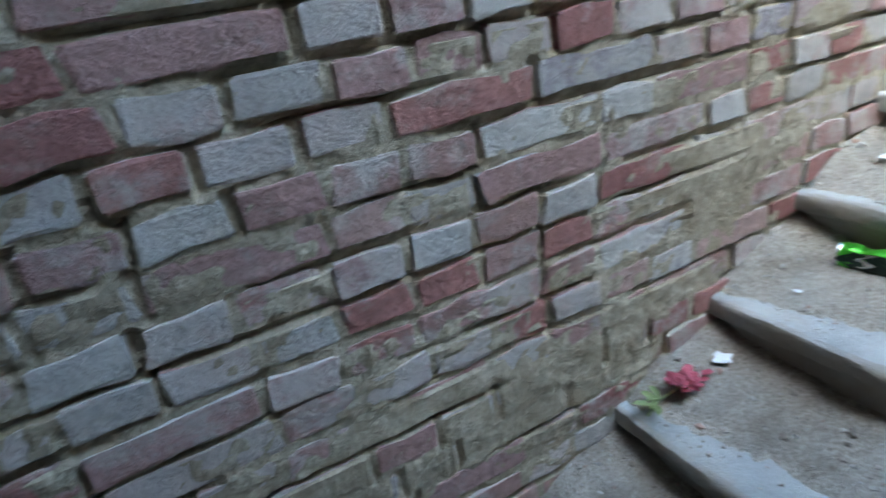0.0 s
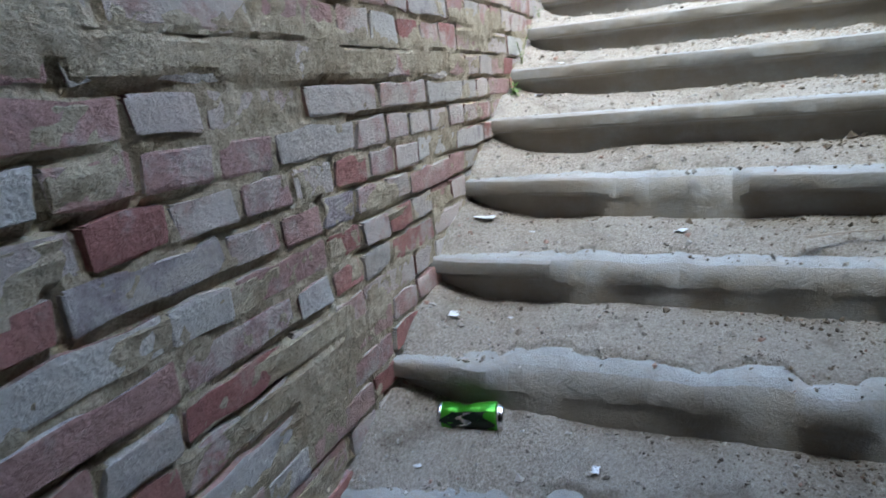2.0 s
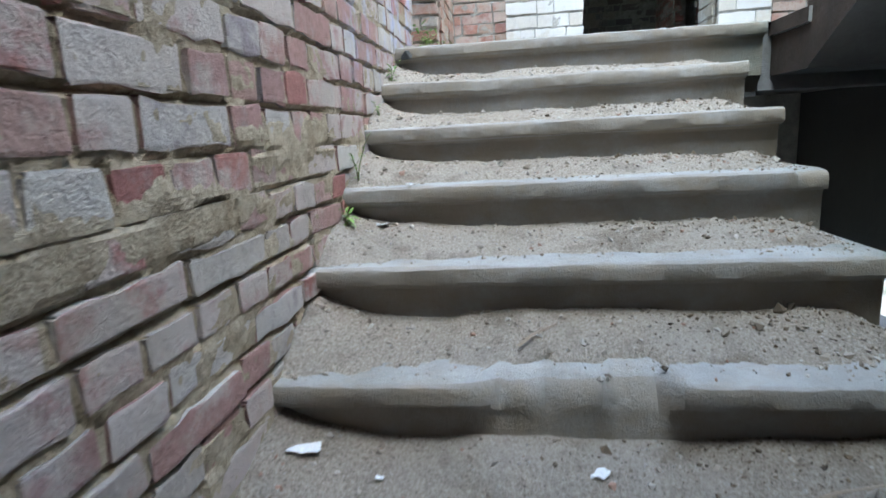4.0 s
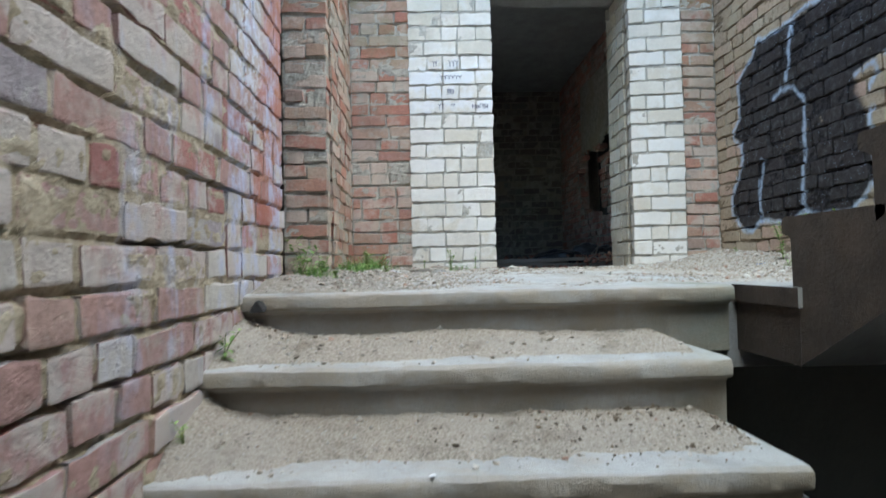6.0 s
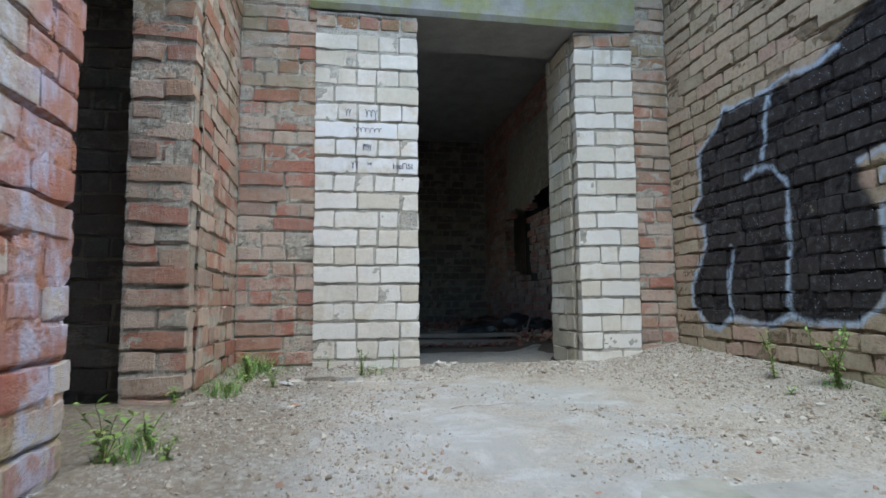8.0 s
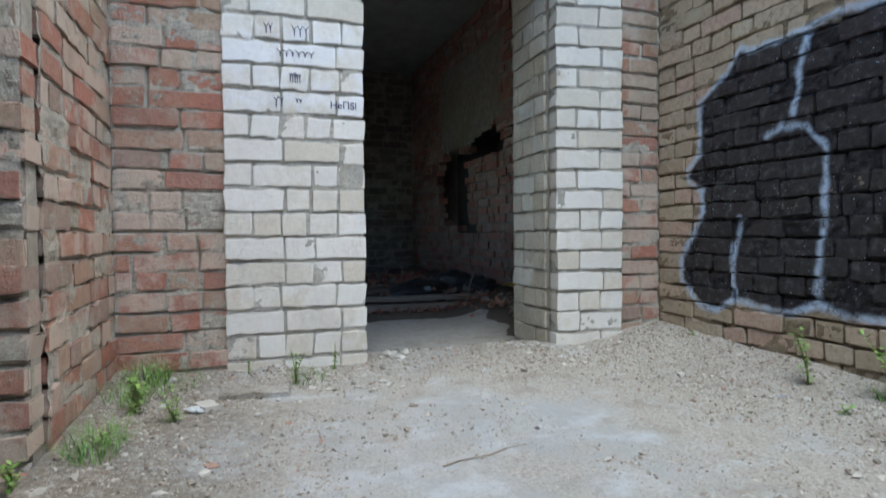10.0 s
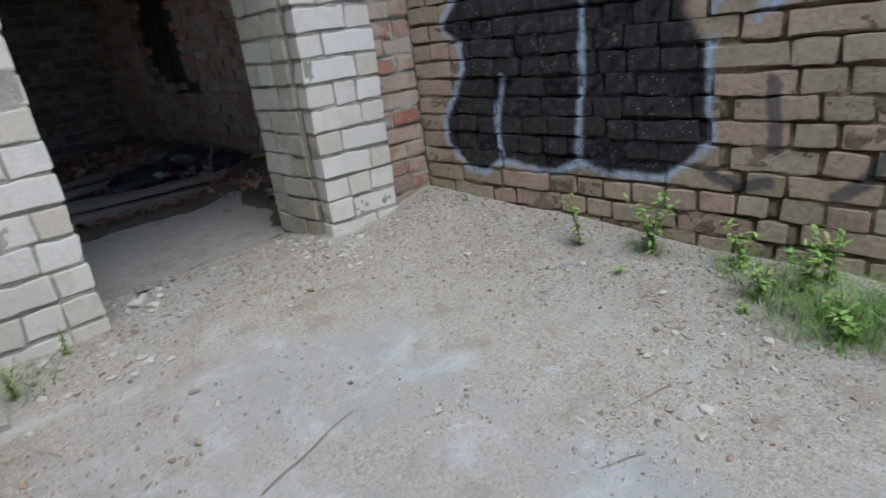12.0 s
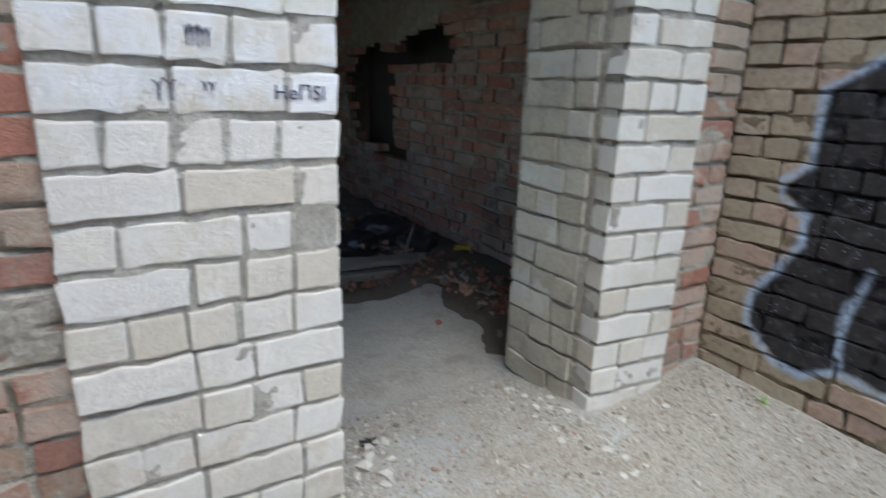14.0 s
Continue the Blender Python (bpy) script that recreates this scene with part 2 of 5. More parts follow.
RED_STAIR = brick_material("weathered_stair_brick", [(0.0, (0.42, 0.20, 0.18)), (0.14, (0.46, 0.295, 0.265)), (0.30, (0.42, 0.275, 0.26)), (0.46, (0.35, 0.325, 0.345)), (0.54, (0.48, 0.335, 0.295)),
                                               (0.66, (0.52, 0.50, 0.465)), (0.78, (0.45, 0.285, 0.265)), (0.90, (0.34, 0.15, 0.14))], (0.60, 0.58, 0.535), 0.74, 0.3, left_paint, spots=0.65)
RED_PIER = brick_material("red_pier_brick", [(0.0, (0.42, 0.18, 0.13)), (0.2, (0.45, 0.24, 0.175)), (0.42, (0.44, 0.29, 0.215)), (0.6, (0.40, 0.20, 0.155)), (0.78, (0.45, 0.33, 0.25)), (0.92, (0.36, 0.27, 0.225))],
                          (0.56, 0.47, 0.39), 0.72, 0.35, None, green=0.45, spots=0.65, brush=0.45)
# Stained white brick, also darkened because the reveal is the shaded side.
REVEAL_BRICK = brick_material("stained_white_brick", [(0.0, (0.50, 0.47, 0.38)), (0.35, (0.56, 0.53, 0.44)), (0.7, (0.45, 0.42, 0.33))], (0.58, 0.57, 0.52), 0.4, 0.4, None, 0.005, spots=0.5)
# Pale brick with the shade of the room and side opening in its colour.
SHADED_BRICK = brick_material("unlit_grey_brick", [(0.0, (0.10, 0.095, 0.09)), (0.4, (0.15, 0.14, 0.13)), (0.75, (0.12, 0.105, 0.09))], (0.20, 0.19, 0.17), 0.3, 0.5)
WHITE_BRICK = brick_material("white_silicate_brick", [(0.0, (0.67, 0.645, 0.57)), (0.3, (0.71, 0.69, 0.63)), (0.6, (0.63, 0.595, 0.51)), (0.85, (0.73, 0.715, 0.67))], (0.74, 0.725, 0.69), 0.6, 0.12, white_paint, 0.003, green=0.18, spots=0.2, brush=0.05)


def tan_brick_material():
    m, n, b = material("tan_brick")
    grain = n.noise(45, 6, 0.75)
    c = n.ramp(n.rand(), [(0.0, (0.43, 0.355, 0.265)), (0.25, (0.47, 0.375, 0.285)), (0.5, (0.39, 0.325, 0.24)), (0.7, (0.48, 0.35, 0.28)), (0.88, (0.46, 0.39, 0.30))], "CONSTANT")
    c = n.mix(n.math("MULTIPLY", n.span(grain, 0.4, 0.75), 0.6), c, (0.16, 0.125, 0.085))
    c = n.mix(n.math("MULTIPLY", n.span(n.noise(4, 5, 0.7), 0.5, 0.7), 0.5), c, (0.45, 0.41, 0.31))
    c, _ = sprayed(n, c)
    n.link(c, b.inputs["Base Color"])
    b.inputs["Roughness"].default_value = 0.85
    b.inputs["Specular IOR Level"].default_value = 0.3
    n.link(n.bump(grain, 1.0, 0.009), b.inputs["Normal"])
    return m


TAN_BRICK = tan_brick_material()
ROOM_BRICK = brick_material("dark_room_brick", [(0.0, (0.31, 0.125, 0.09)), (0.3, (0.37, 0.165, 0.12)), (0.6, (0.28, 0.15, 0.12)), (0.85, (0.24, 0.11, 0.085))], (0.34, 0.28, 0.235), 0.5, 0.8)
MORTAR = mortar_material("sandy_mortar", (0.55, 0.485, 0.365), (0.34, 0.285, 0.195), left_paint, 0.35)
MORTAR_WHITE = mortar_material("pale_grey_mortar", (0.52, 0.50, 0.45), (0.36, 0.345, 0.305), stain=0.2)
MORTAR_GREY = mortar_material("grey_mortar", (0.52, 0.485, 0.42), (0.32, 0.295, 0.25), stain=0.35)
MORTAR_TAN = mortar_material("mortar_of_sprayed_wall", (0.30, 0.24, 0.17), (0.13, 0.105, 0.075), sprayed)
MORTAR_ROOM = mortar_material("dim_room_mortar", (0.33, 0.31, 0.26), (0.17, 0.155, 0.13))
PLASTER = plain("bare_grey_plaster", (0.42, 0.41, 0.38), 0.92, vary=0.4, scale=9, bump=0.004)


def concrete_material(name, sand=0.0, algae=0.0, edge=False):
    m, n, b = material(name)
    c = n.ramp(n.noise(5, 6, 0.7), [(0.3, (0.27, 0.27, 0.255)), (0.55, (0.37, 0.37, 0.36)), (0.75, (0.45, 0.45, 0.44))])
    c = n.mix(n.math("MULTIPLY", n.noise(70, 5, 0.7), 0.45), c, (0.16, 0.155, 0.14))
    if sand:
        streak = n.span(n.noise(3.0, 8, 0.75, stretch=(1.0, 2.4, 1.0)), 0.5, 0.66)
        c = n.mix(0.55, c, (0.44, 0.455, 0.46))
        c = n.mix(n.math("MULTIPLY", streak, 0.6), c, (0.56, 0.575, 0.58))
        x, y, z = n.xyz()
        d = n.math("ADD", n.noise(1.7, 7, 0.72), n.math("MULTIPLY", n.span(n.math("ABSOLUTE", n.math("ADD", y, 0.10)), 0.45, 1.3), 0.30))
        d = n.math("ADD", d, n.math("MULTIPLY", n.math("SUBTRACT", x, 4.0), 0.05))
        grit = n.ramp(n.noise(95, 5, 0.85), [(0.34, (0.15, 0.13, 0.108)), (0.47, (0.38, 0.345, 0.295)), (0.58, (0.47, 0.435, 0.385)), (0.68, (0.64, 0.61, 0.56))])
        grit = n.mix(n.math("MULTIPLY", n.span(n.noise(6, 5, 0.7), 0.5, 0.68), 0.5), grit, (0.24, 0.20, 0.155))
        c = n.mix(n.math("MULTIPLY", n.span(d, 0.38, 0.64), sand), c, grit)
        scuff = n.math("MULTIPLY", n.span(n.noise(3.4, 8, 0.74, stretch=(1.6, 1.0, 1.0)), 0.50, 0.66), n.math("MULTIPLY", n.span(n.math("ABSOLUTE", n.math("ADD", y, 0.35)), 1.15, 0.7), n.span(x, 5.5, 5.3)))
        c = n.mix(n.math("MULTIPLY", scuff, 0.7), c, (0.50, 0.53, 0.55))
        # Dark soil by the left wall, spread further to darken its shaded floor.
        soil_and_shade = n.math("MULTIPLY", n.span(n.math("ADD", y, n.math("MULTIPLY", n.noise(2.6, 6, 0.7), 0.9)), 0.55, 1.05), n.span(n.noise(38, 5, 0.75), 0.25, 0.6))
        c = n.mix(n.math("MULTIPLY", soil_and_shade, 0.75), c, (0.15, 0.12, 0.085))
    if algae:
        g = n.math("MULTIPLY", n.span(n.noise(3.0, 6, 0.7), 0.36, 0.6), algae)
        g = n.math("MULTIPLY", g, n.span(n.math("ABSOLUTE", n.xyz(n.geo.outputs["True Normal"])[0]), 0.3, 0.6))
        c = n.mix(g, c, n.mix(n.noise(14, 4), (0.17, 0.19, 0.05), (0.38, 0.39, 0.17)))
    if edge:
        y = n.xyz()[1]
        g = n.math("MULTIPLY", n.span(n.math("ADD", y, n.math("MULTIPLY", n.noise(9, 3), 0.5)), 0.0, -0.35), 0.45)
        c = n.mix(g, c, (0.13, 0.15, 0.08))
        wear = n.math("MULTIPLY", n.span(n.noise(6.0, 6, 0.75), 0.45, 0.7), 0.6)
        c = n.mix(wear, c, (0.33, 0.28, 0.215))
        # Riser dirt, darkened partly for shade under the noses; upward faces worn paler.
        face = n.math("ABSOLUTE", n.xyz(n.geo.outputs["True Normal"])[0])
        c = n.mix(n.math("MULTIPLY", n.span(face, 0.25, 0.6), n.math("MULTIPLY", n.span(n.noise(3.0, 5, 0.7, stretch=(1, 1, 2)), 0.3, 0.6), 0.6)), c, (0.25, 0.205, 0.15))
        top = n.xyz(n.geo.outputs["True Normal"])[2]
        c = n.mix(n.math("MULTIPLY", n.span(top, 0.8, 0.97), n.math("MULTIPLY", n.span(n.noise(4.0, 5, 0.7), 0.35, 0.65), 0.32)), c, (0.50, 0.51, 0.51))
    n.link(c, b.inputs["Base Color"])
    n.link(n.ramp(n.noise(12, 4), [(0.3, 0.6), (0.7, 0.92)]), b.inputs["Roughness"])
    b.inputs["Specular IOR Level"].default_value = 0.35
    h = n.math("ADD", n.noise(60, 6, 0.7), n.math("MULTIPLY", n.noise(260, 2), 0.4))
    n.link(n.bump(h, 0.9, 0.012 if sand else 0.005), b.inputs["Normal"])
    return m


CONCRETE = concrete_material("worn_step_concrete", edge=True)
CONCRETE_RAW = concrete_material("raw_concrete")
FLOOR = concrete_material("sandy_landing_floor", sand=0.9)
def brown_ends():
    """Concrete whose end faces carry old dark brown paint."""
    m = concrete_material("brown_painted_concrete")
    n, b = Nodes(m.node_tree), m.node_tree.nodes["Principled BSDF"]
    old = b.inputs["Base Color"].links[0].from_socket
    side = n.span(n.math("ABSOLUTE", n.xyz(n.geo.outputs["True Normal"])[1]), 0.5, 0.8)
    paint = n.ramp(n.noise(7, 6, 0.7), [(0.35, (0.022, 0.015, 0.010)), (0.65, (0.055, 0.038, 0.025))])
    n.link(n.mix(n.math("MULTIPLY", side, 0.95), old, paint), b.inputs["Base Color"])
    return m


BROWN = brown_ends()
# Near-black colour stands for deep shade under the landing and in the hole.
SHADE_BLACK = plain("soot_blackened_masonry", (0.035, 0.03, 0.026), 0.95, vary=0.5, scale=12, bump=0.006)
LINTEL = concrete_material("algae_green_concrete", algae=0.85)


def sand_material():
    m, n, b = material("gritty_sand")
    c = n.ramp(n.noise(140, 5, 0.8), [(0.30, (0.13, 0.105, 0.08)), (0.48, (0.37, 0.325, 0.27)), (0.66, (0.55, 0.50, 0.43))])
    c = n.mix(n.math("MULTIPLY", n.span(n.noise(4, 5), 0.42, 0.65), 0.5), c, (0.44, 0.405, 0.355))
    c = n.mix(n.math("MULTIPLY", n.span(n.noise(7, 5), 0.52, 0.7), 0.5), c, (0.15, 0.125, 0.095))
    n.link(c, b.inputs["Base Color"])
    b.inputs["Roughness"].default_value = 0.97
    b.inputs["Specular IOR Level"].default_value = 0.1
    h = n.math("ADD", n.noise(110, 6, 0.8), n.noise(30, 4))
    n.link(n.bump(h, 1.0, 0.01), b.inputs["Normal"])
    return m


def piece_material(name, stops, rough=0.9):
    m, n, b = material(name)
    c = n.ramp(n.rand(), stops, "CONSTANT")
    c = n.mix(n.math("MULTIPLY", n.noise(90, 4), 0.5), c, n.mix(0.6, c, (0.05, 0.045, 0.035)))
    n.link(c, b.inputs["Base Color"])
    b.inputs["Roughness"].default_value = rough
    n.link(n.bump(n.noise(200, 3), 0.6, 0.002), b.inputs["Normal"])
    return m


SAND = sand_material()
GRAVEL = piece_material("mixed_gravel", [(0.0, (0.40, 0.355, 0.30)), (0.3, (0.52, 0.48, 0.43)), (0.52, (0.31, 0.265, 0.215)), (0.72, (0.52, 0.49, 0.44)), (0.88, (0.22, 0.19, 0.16)), (0.96, (0.40, 0.26, 0.20))])
LEAF = piece_material("weed_leaf", [(0.0, (0.20, 0.36, 0.08)), (0.35, (0.27, 0.45, 0.11)), (0.7, (0.35, 0.52, 0.16)), (0.93, (0.42, 0.44, 0.18))], 0.55)
GRASS = piece_material("grass_blade", [(0.0, (0.12, 0.27, 0.05)), (0.4, (0.17, 0.35, 0.07)), (0.75, (0.25, 0.40, 0.10)), (0.93, (0.42, 0.40, 0.22))], 0.6)
STEM = plain("weed_stem", (0.14, 0.17, 0.06), 0.6)
TWIG = plain("dry_twig", (0.24, 0.19, 0.14), 0.85)
PAPER = plain("white_scrap", (0.74, 0.76, 0.78), 0.6, vary=0.15)
OLD_WOOD = plain("grey_old_wood", (0.21, 0.175, 0.14), 0.85, vary=0.6, scale=22, bump=0.004)
BLACK_BAG = plain("black_plastic_film", (0.016, 0.017, 0.02), 0.32, vary=0.3, scale=14, bump=0.01)
CAN_GREEN = plain("green_can_print", (0.07, 0.32, 0.02), 0.28, 0.55, vary=0.1)
CAN_DARK = plain("dark_can_print", (0.012, 0.022, 0.014), 0.28, 0.5, vary=0.1)
ALU = plain("bare_aluminium", (0.75, 0.76, 0.77), 0.25, 1.0, vary=0.1)
RED_PETAL = plain("faded_red_petal", (0.34, 0.06, 0.09), 0.7)
INK = plain("dark_marker_ink", (0.03, 0.035, 0.10), 0.7)
YELLOW = plain("yellow_wrapper", (0.55, 0.42, 0.03), 0.4)
BLUE = plain("blue_plastic_thread", (0.05, 0.16, 0.5), 0.5)
TAR = plain("black_tar_smear", (0.012, 0.012, 0.013), 0.5, bump=0.006)


# ---- mesh helpers ----
def mesh_of(name, verts, faces, mat, smooth=False):
    me = bpy.data.meshes.new(name)
    me.from_pydata(verts, [], faces)
    me.update()
    me.materials.append(mat)
    if smooth:
        me.polygons.foreach_set("use_smooth", [True] * len(me.polygons))
    return me


def part(name, data, mat=None, parent=None, label="", smooth=False):
    """Links a bmesh or a mesh as one object under a thing or part."""
    if isinstance(data, bmesh.types.BMesh):
        me = bpy.data.meshes.new(name)
        data.to_mesh(me)
        data.free()
        me.materials.append(mat)
        if smooth:
            me.polygons.foreach_set("use_smooth", [True] * len(me.polygons))
        data = me
    ob = new(name, data)
    ob.parent = parent
    return tagged(ob, label) if label else ob


def boxes(*items):
    """Vertices and faces of upright boxes (x0, x1, y0, y1, z0, z1)."""
    vs, fs = [], []
    for x0, x1, y0, y1, z0, z1 in items:
        k = len(vs)
        vs += [(x, y, z) for z in (z0, z1) for x, y in ((x0, y0), (x1, y0), (x1, y1), (x0, y1))]
        fs += [tuple(k + i for i in f) for f in ((3, 2, 1, 0), (4, 5, 6, 7), (0, 1, 5, 4), (1, 2, 6, 5), (2, 3, 7, 6), (3, 0, 4, 7))]
    return vs, fs


def fbm(x, y, z=0.0, octaves=3):
    return noise.fractal(Vector((x, y, z)), 1.0, 2.0, octaves)


def smooth01(t):
    t = min(1.0, max(0.0, t))
    return t * t * (3 - 2 * t)


# ---- brickwork ----
def brick_shape(length, height, rng, depth=0.11):
    """A worn brick: its face at y = 0, its body behind it."""
    cols, rows = (8, 4) if length > 0.18 else (5, 4)
    e = 0.004
    us = [-length / 2, -length / 2 + e] + [-length / 2 + e + (length - 2 * e) * k / (cols - 3) for k in range(1, cols - 3)] + [length / 2 - e, length / 2]
    ws = [-height / 2, -height / 2 + e, height / 2 - e, height / 2]
    us = us[:cols] if len(us) >= cols else us
    seed = rng.uniform(0, 50)
    chips = [(rng.choice((-1, 1)) * length * rng.uniform(0.15, 0.5), rng.choice((-1, 1)) * height / 2, rng.uniform(0.012, 0.022), rng.uniform(0.002, 0.005)) for _ in range(rng.choice((0, 1, 1, 2)))]
    vs = []
    nu, nw = len(us), len(ws)
    for j, w in enumerate(ws):
        for i, u in enumerate(us):
            rim = (i in (0, nu - 1)) + (j in (0, nw - 1))
            y = (0.0, 0.0015, 0.0035)[rim] + 0.0010 * fbm(u * 13 + seed, w * 13)
            for cu, cw, cr, cd in chips:
                y += cd * smooth01(1.3 - math.hypot(u - cu, w - cw) / cr)
            uu = u + 0.012 * fbm(w * 24 + seed, 3.1 + u * 4) * (rim > 0)
            ww = w + 0.011 * fbm(u * 26 + seed, 7.7 + w * 9) * (rim > 0)
            if rim == 2:
                uu *= 1 - 0.017 / length
                ww *= 1 - 0.011 / height
            vs.append((uu, y, ww))
    fs = [(j * nu + i, j * nu + i + 1, (j + 1) * nu + i + 1, (j + 1) * nu + i) for j in range(nw - 1) for i in range(nu - 1)]
    ring = list(range(nu)) + [j * nu + nu - 1 for j in range(1, nw)] + [(nw - 1) * nu + i for i in range(nu - 2, -1, -1)] + [j * nu for j in range(nw - 2, 0, -1)]
    base = len(vs)
    m = len(ring)
    soft = [False] * (len(fs) + m)
    vs += [vs[k] for k in ring] + [(vs[k][0] * 0.99, depth, vs[k][2] * 0.98) for k in ring]
    fs += [(base + k, base + m + k, base + m + (k + 1) % m, base + (k + 1) % m) for k in range(m)]
    return vs, fs, soft


SHAPES = {}


def shapes(mat, long_one, height):
    key = (mat.name, long_one, height)
    if key not in SHAPES:
        rng = random.Random(str(key))
        made = []
        for _ in range(9):
            vs, fs, flags = brick_shape(0.25 if long_one else 0.12, height, rng)
            me = mesh_of("brick", vs, fs, mat)
            me.polygons.foreach_set("use_smooth", flags)
            made.append((me, np.array(vs), fs, flags))
        SHAPES[key] = made
    return SHAPES[key]


def courses(rng, u0, u1, v0, v1, rise, ragged=(0.0, 0.0), heads=(0.2, 0.75, 0.35), given=()):
    """(u, v, length) for every brick of a wall, course by course."""
    v, row = v0, 0
    while v + rise * 0.5 < v1:
        a, z = u0 + rng.uniform(0, ragged[0]), u1 - rng.uniform(0, ragged[1])
        if row < len(given):
            unit = (z - a) / given[row].replace("S", "HH").count("H")
            for k, ch in enumerate(given[row]):
                w = unit * (2 if ch == "S" else 1)
                end = z if k == len(given[row]) - 1 else a + w + rng.uniform(-0.012, 0.012)
                yield (a + end) / 2, v + rise / 2, end - a - 0.011
                a = end
        else:
            p = heads[row % len(heads)]
            a -= 0 if ragged[0] else rng.choice((0, 0, 0.065))
            while a < z - 0.03:
                w = (0.13 if rng.random() < p else 0.262) * rng.uniform(0.95, 1.06)
                start, end = max(a, u0), a + w
                if z - end < 0.07:
                    end = z
                if end - start > 0.03:
                    yield (start + end) / 2, v + rise / 2, end - start - 0.015
                a = end
        v += rise
        row += 1


def brick_wall(name, m, u0, u1, v0, v1, thick, rise, mat, mortar, label, seed, centre=(0, 0), ragged=(0.0, 0.0), heads=(0.2, 0.75, 0.35), given=(), relief=None, skip=None,
               res=0.02, low=None, brick_h=None, rough=1.0, parts=300, sunk=0.012, bricks_v0=None, grid=True, inset=(0.0, 0.0), core=0.035, loose=0.006, smear=0.035, raked=0.014, window=None, cleft=None):
    """A wall of laid bricks over an uneven mortar bed. m: pose whose x runs along the face, y into the wall, z up."""
    rng = random.Random(seed)
    start_v = v0 if bricks_v0 is None else bricks_v0
    laid = [b for b in courses(rng, u0, u1, start_v, v1, rise, ragged, heads, given) if not (skip and skip(b[0], b[1]))]
    heads_at = {}
    for u, v, length in laid:
        heads_at.setdefault(int((v - start_v) / rise), []).append(u + length / 2 + 0.006)
    heads_at = {k: np.array(sorted(us)) for k, us in heads_at.items()}
    low = v0 if low is None else low
    c0, c1 = u0 + inset[0], u1 - inset[1]
    vs, fs = boxes((c0, c1, core, thick, low, v1))
    if grid:
        g0, g1, h0, h1 = window or (c0, c1, v0, v1)
        nu, nv = max(2, int((g1 - g0) / res)), max(2, int((h1 - h0) / res))
        k = len(vs)
        for j in range(nv + 1):
            for i in range(nu + 1):
                u, v = g0 + (g1 - g0) * i / nu, h0 + (h1 - h0) * j / nv
                d = sunk + loose * fbm(u * 5 + seed, v * 9) + (0.005 if smear else 0.0022) * fbm(u * 34, v * 34 + seed)
                bed = (v - v0) / rise
                d += raked * smooth01(1.4 - abs((bed + 0.5) % 1.0 - 0.46) * rise / 0.008) * smooth01(0.5 + 2.2 * fbm(u * 2.6 + seed, round(bed) * 1.7))
                row = heads_at.get(int((v - start_v) / rise))
                head_joint = 0.0 if row is None else smooth01(1.5 - abs(row - u).min() / 0.008)
                d += raked * 0.8 * head_joint * smooth01(0.45 + 2.0 * fbm(u * 3.1, v * 3.1 + seed))
                if cleft:
                    d += cleft(u, v) * 0.03 * max(head_joint, smooth01(1.4 - abs((bed + 0.5) % 1.0 - 0.46) * rise / 0.010))
                d -= smear * max(0.0, fbm(u * 1.3 + seed * 3, v * 2.6) - 0.55)
                if relief:
                    d = relief(u, v, d)
                d = max(d, -0.003 + 0.0035 * fbm(u * 23, v * 23 + seed))
                vs.append((u, min(d, max(core - 0.002, 0.03)), v))
        quads = [(k + j * (nu + 1) + i, k + j * (nu + 1) + i + 1, k + (j + 1) * (nu + 1) + i + 1, k + (j + 1) * (nu + 1) + i) for j in range(nv) for i in range(nu)]
        fs += [q for q in quads if max(vs[c][1] for c in q) < 0.2]
    wall = part(name, mesh_of(name, vs, fs, mortar))
    wall.matrix_basis = m
    tagged(wall, label, "wall", kind="structure")
    h = brick_h or rise - 0.017
    laid.sort(key=lambda b: (b[0] - centre[0]) ** 2 + (b[1] - centre[1]) ** 2)
    if cleft:
        laid = [(u - 0.014 * cleft(u + length / 2, v), v, length - 0.028 * cleft(u + length / 2, v)) for u, v, length in laid]
    jv, jf, js = [], [], []
    for k, (u, v, length) in enumerate(laid):
        long_one = length > 0.18
        me, arr, faces, flags = rng.choice(shapes(mat, long_one, h))
        turn = Euler([radians(rng.gauss(0, 0.9 * rough)), radians(rng.gauss(0, 0.9 * rough)), radians(rng.gauss(0, 0.9 * rough))])
        flip = rng.choice((-1, 1))
        place = Matrix.LocRotScale((u, rng.gauss(0, 0.0028 * rough), v + rng.gauss(0, 0.002 * rough)), turn, (length / (0.25 if long_one else 0.12), 1, rng.uniform(0.94, 1.03)))
        if flip < 0:
            place = place @ Matrix.Rotation(math.pi, 4, "Y")
        if k < parts:
            ob = part("brick", me, parent=wall)
            ob.matrix_basis = place
        else:
            mat4 = np.array(place)
            n0 = sum(len(a) for a in jv)
            jv.append(arr @ mat4[:3, :3].T + mat4[:3, 3])
            jf += [tuple(i + n0 for i in f) for f in faces]
            js += flags
    if jv:
        rest = part("brickwork", mesh_of("brickwork", np.concatenate(jv).tolist(), jf, mat), parent=wall)
        rest.data.polygons.foreach_set("use_smooth", js)
        tagged(rest, kind="stuff")
    return wall


def facing(x, y, turn):
    return pose(x, y, 0, 0, 0, turn)


# ---- the stair and its walls ----
RISE, GOING, EDGE_X = 0.168, 0.29, 2.90
WALL_Y, FACE_X, PAINT_Y, ROOM_Y, FAR_X, TOP = 0.85, 5.355, -1.84, -1.88, 10.45, 3.1


def nose(i):
    return EDGE_X - GOING * i, -RISE * i


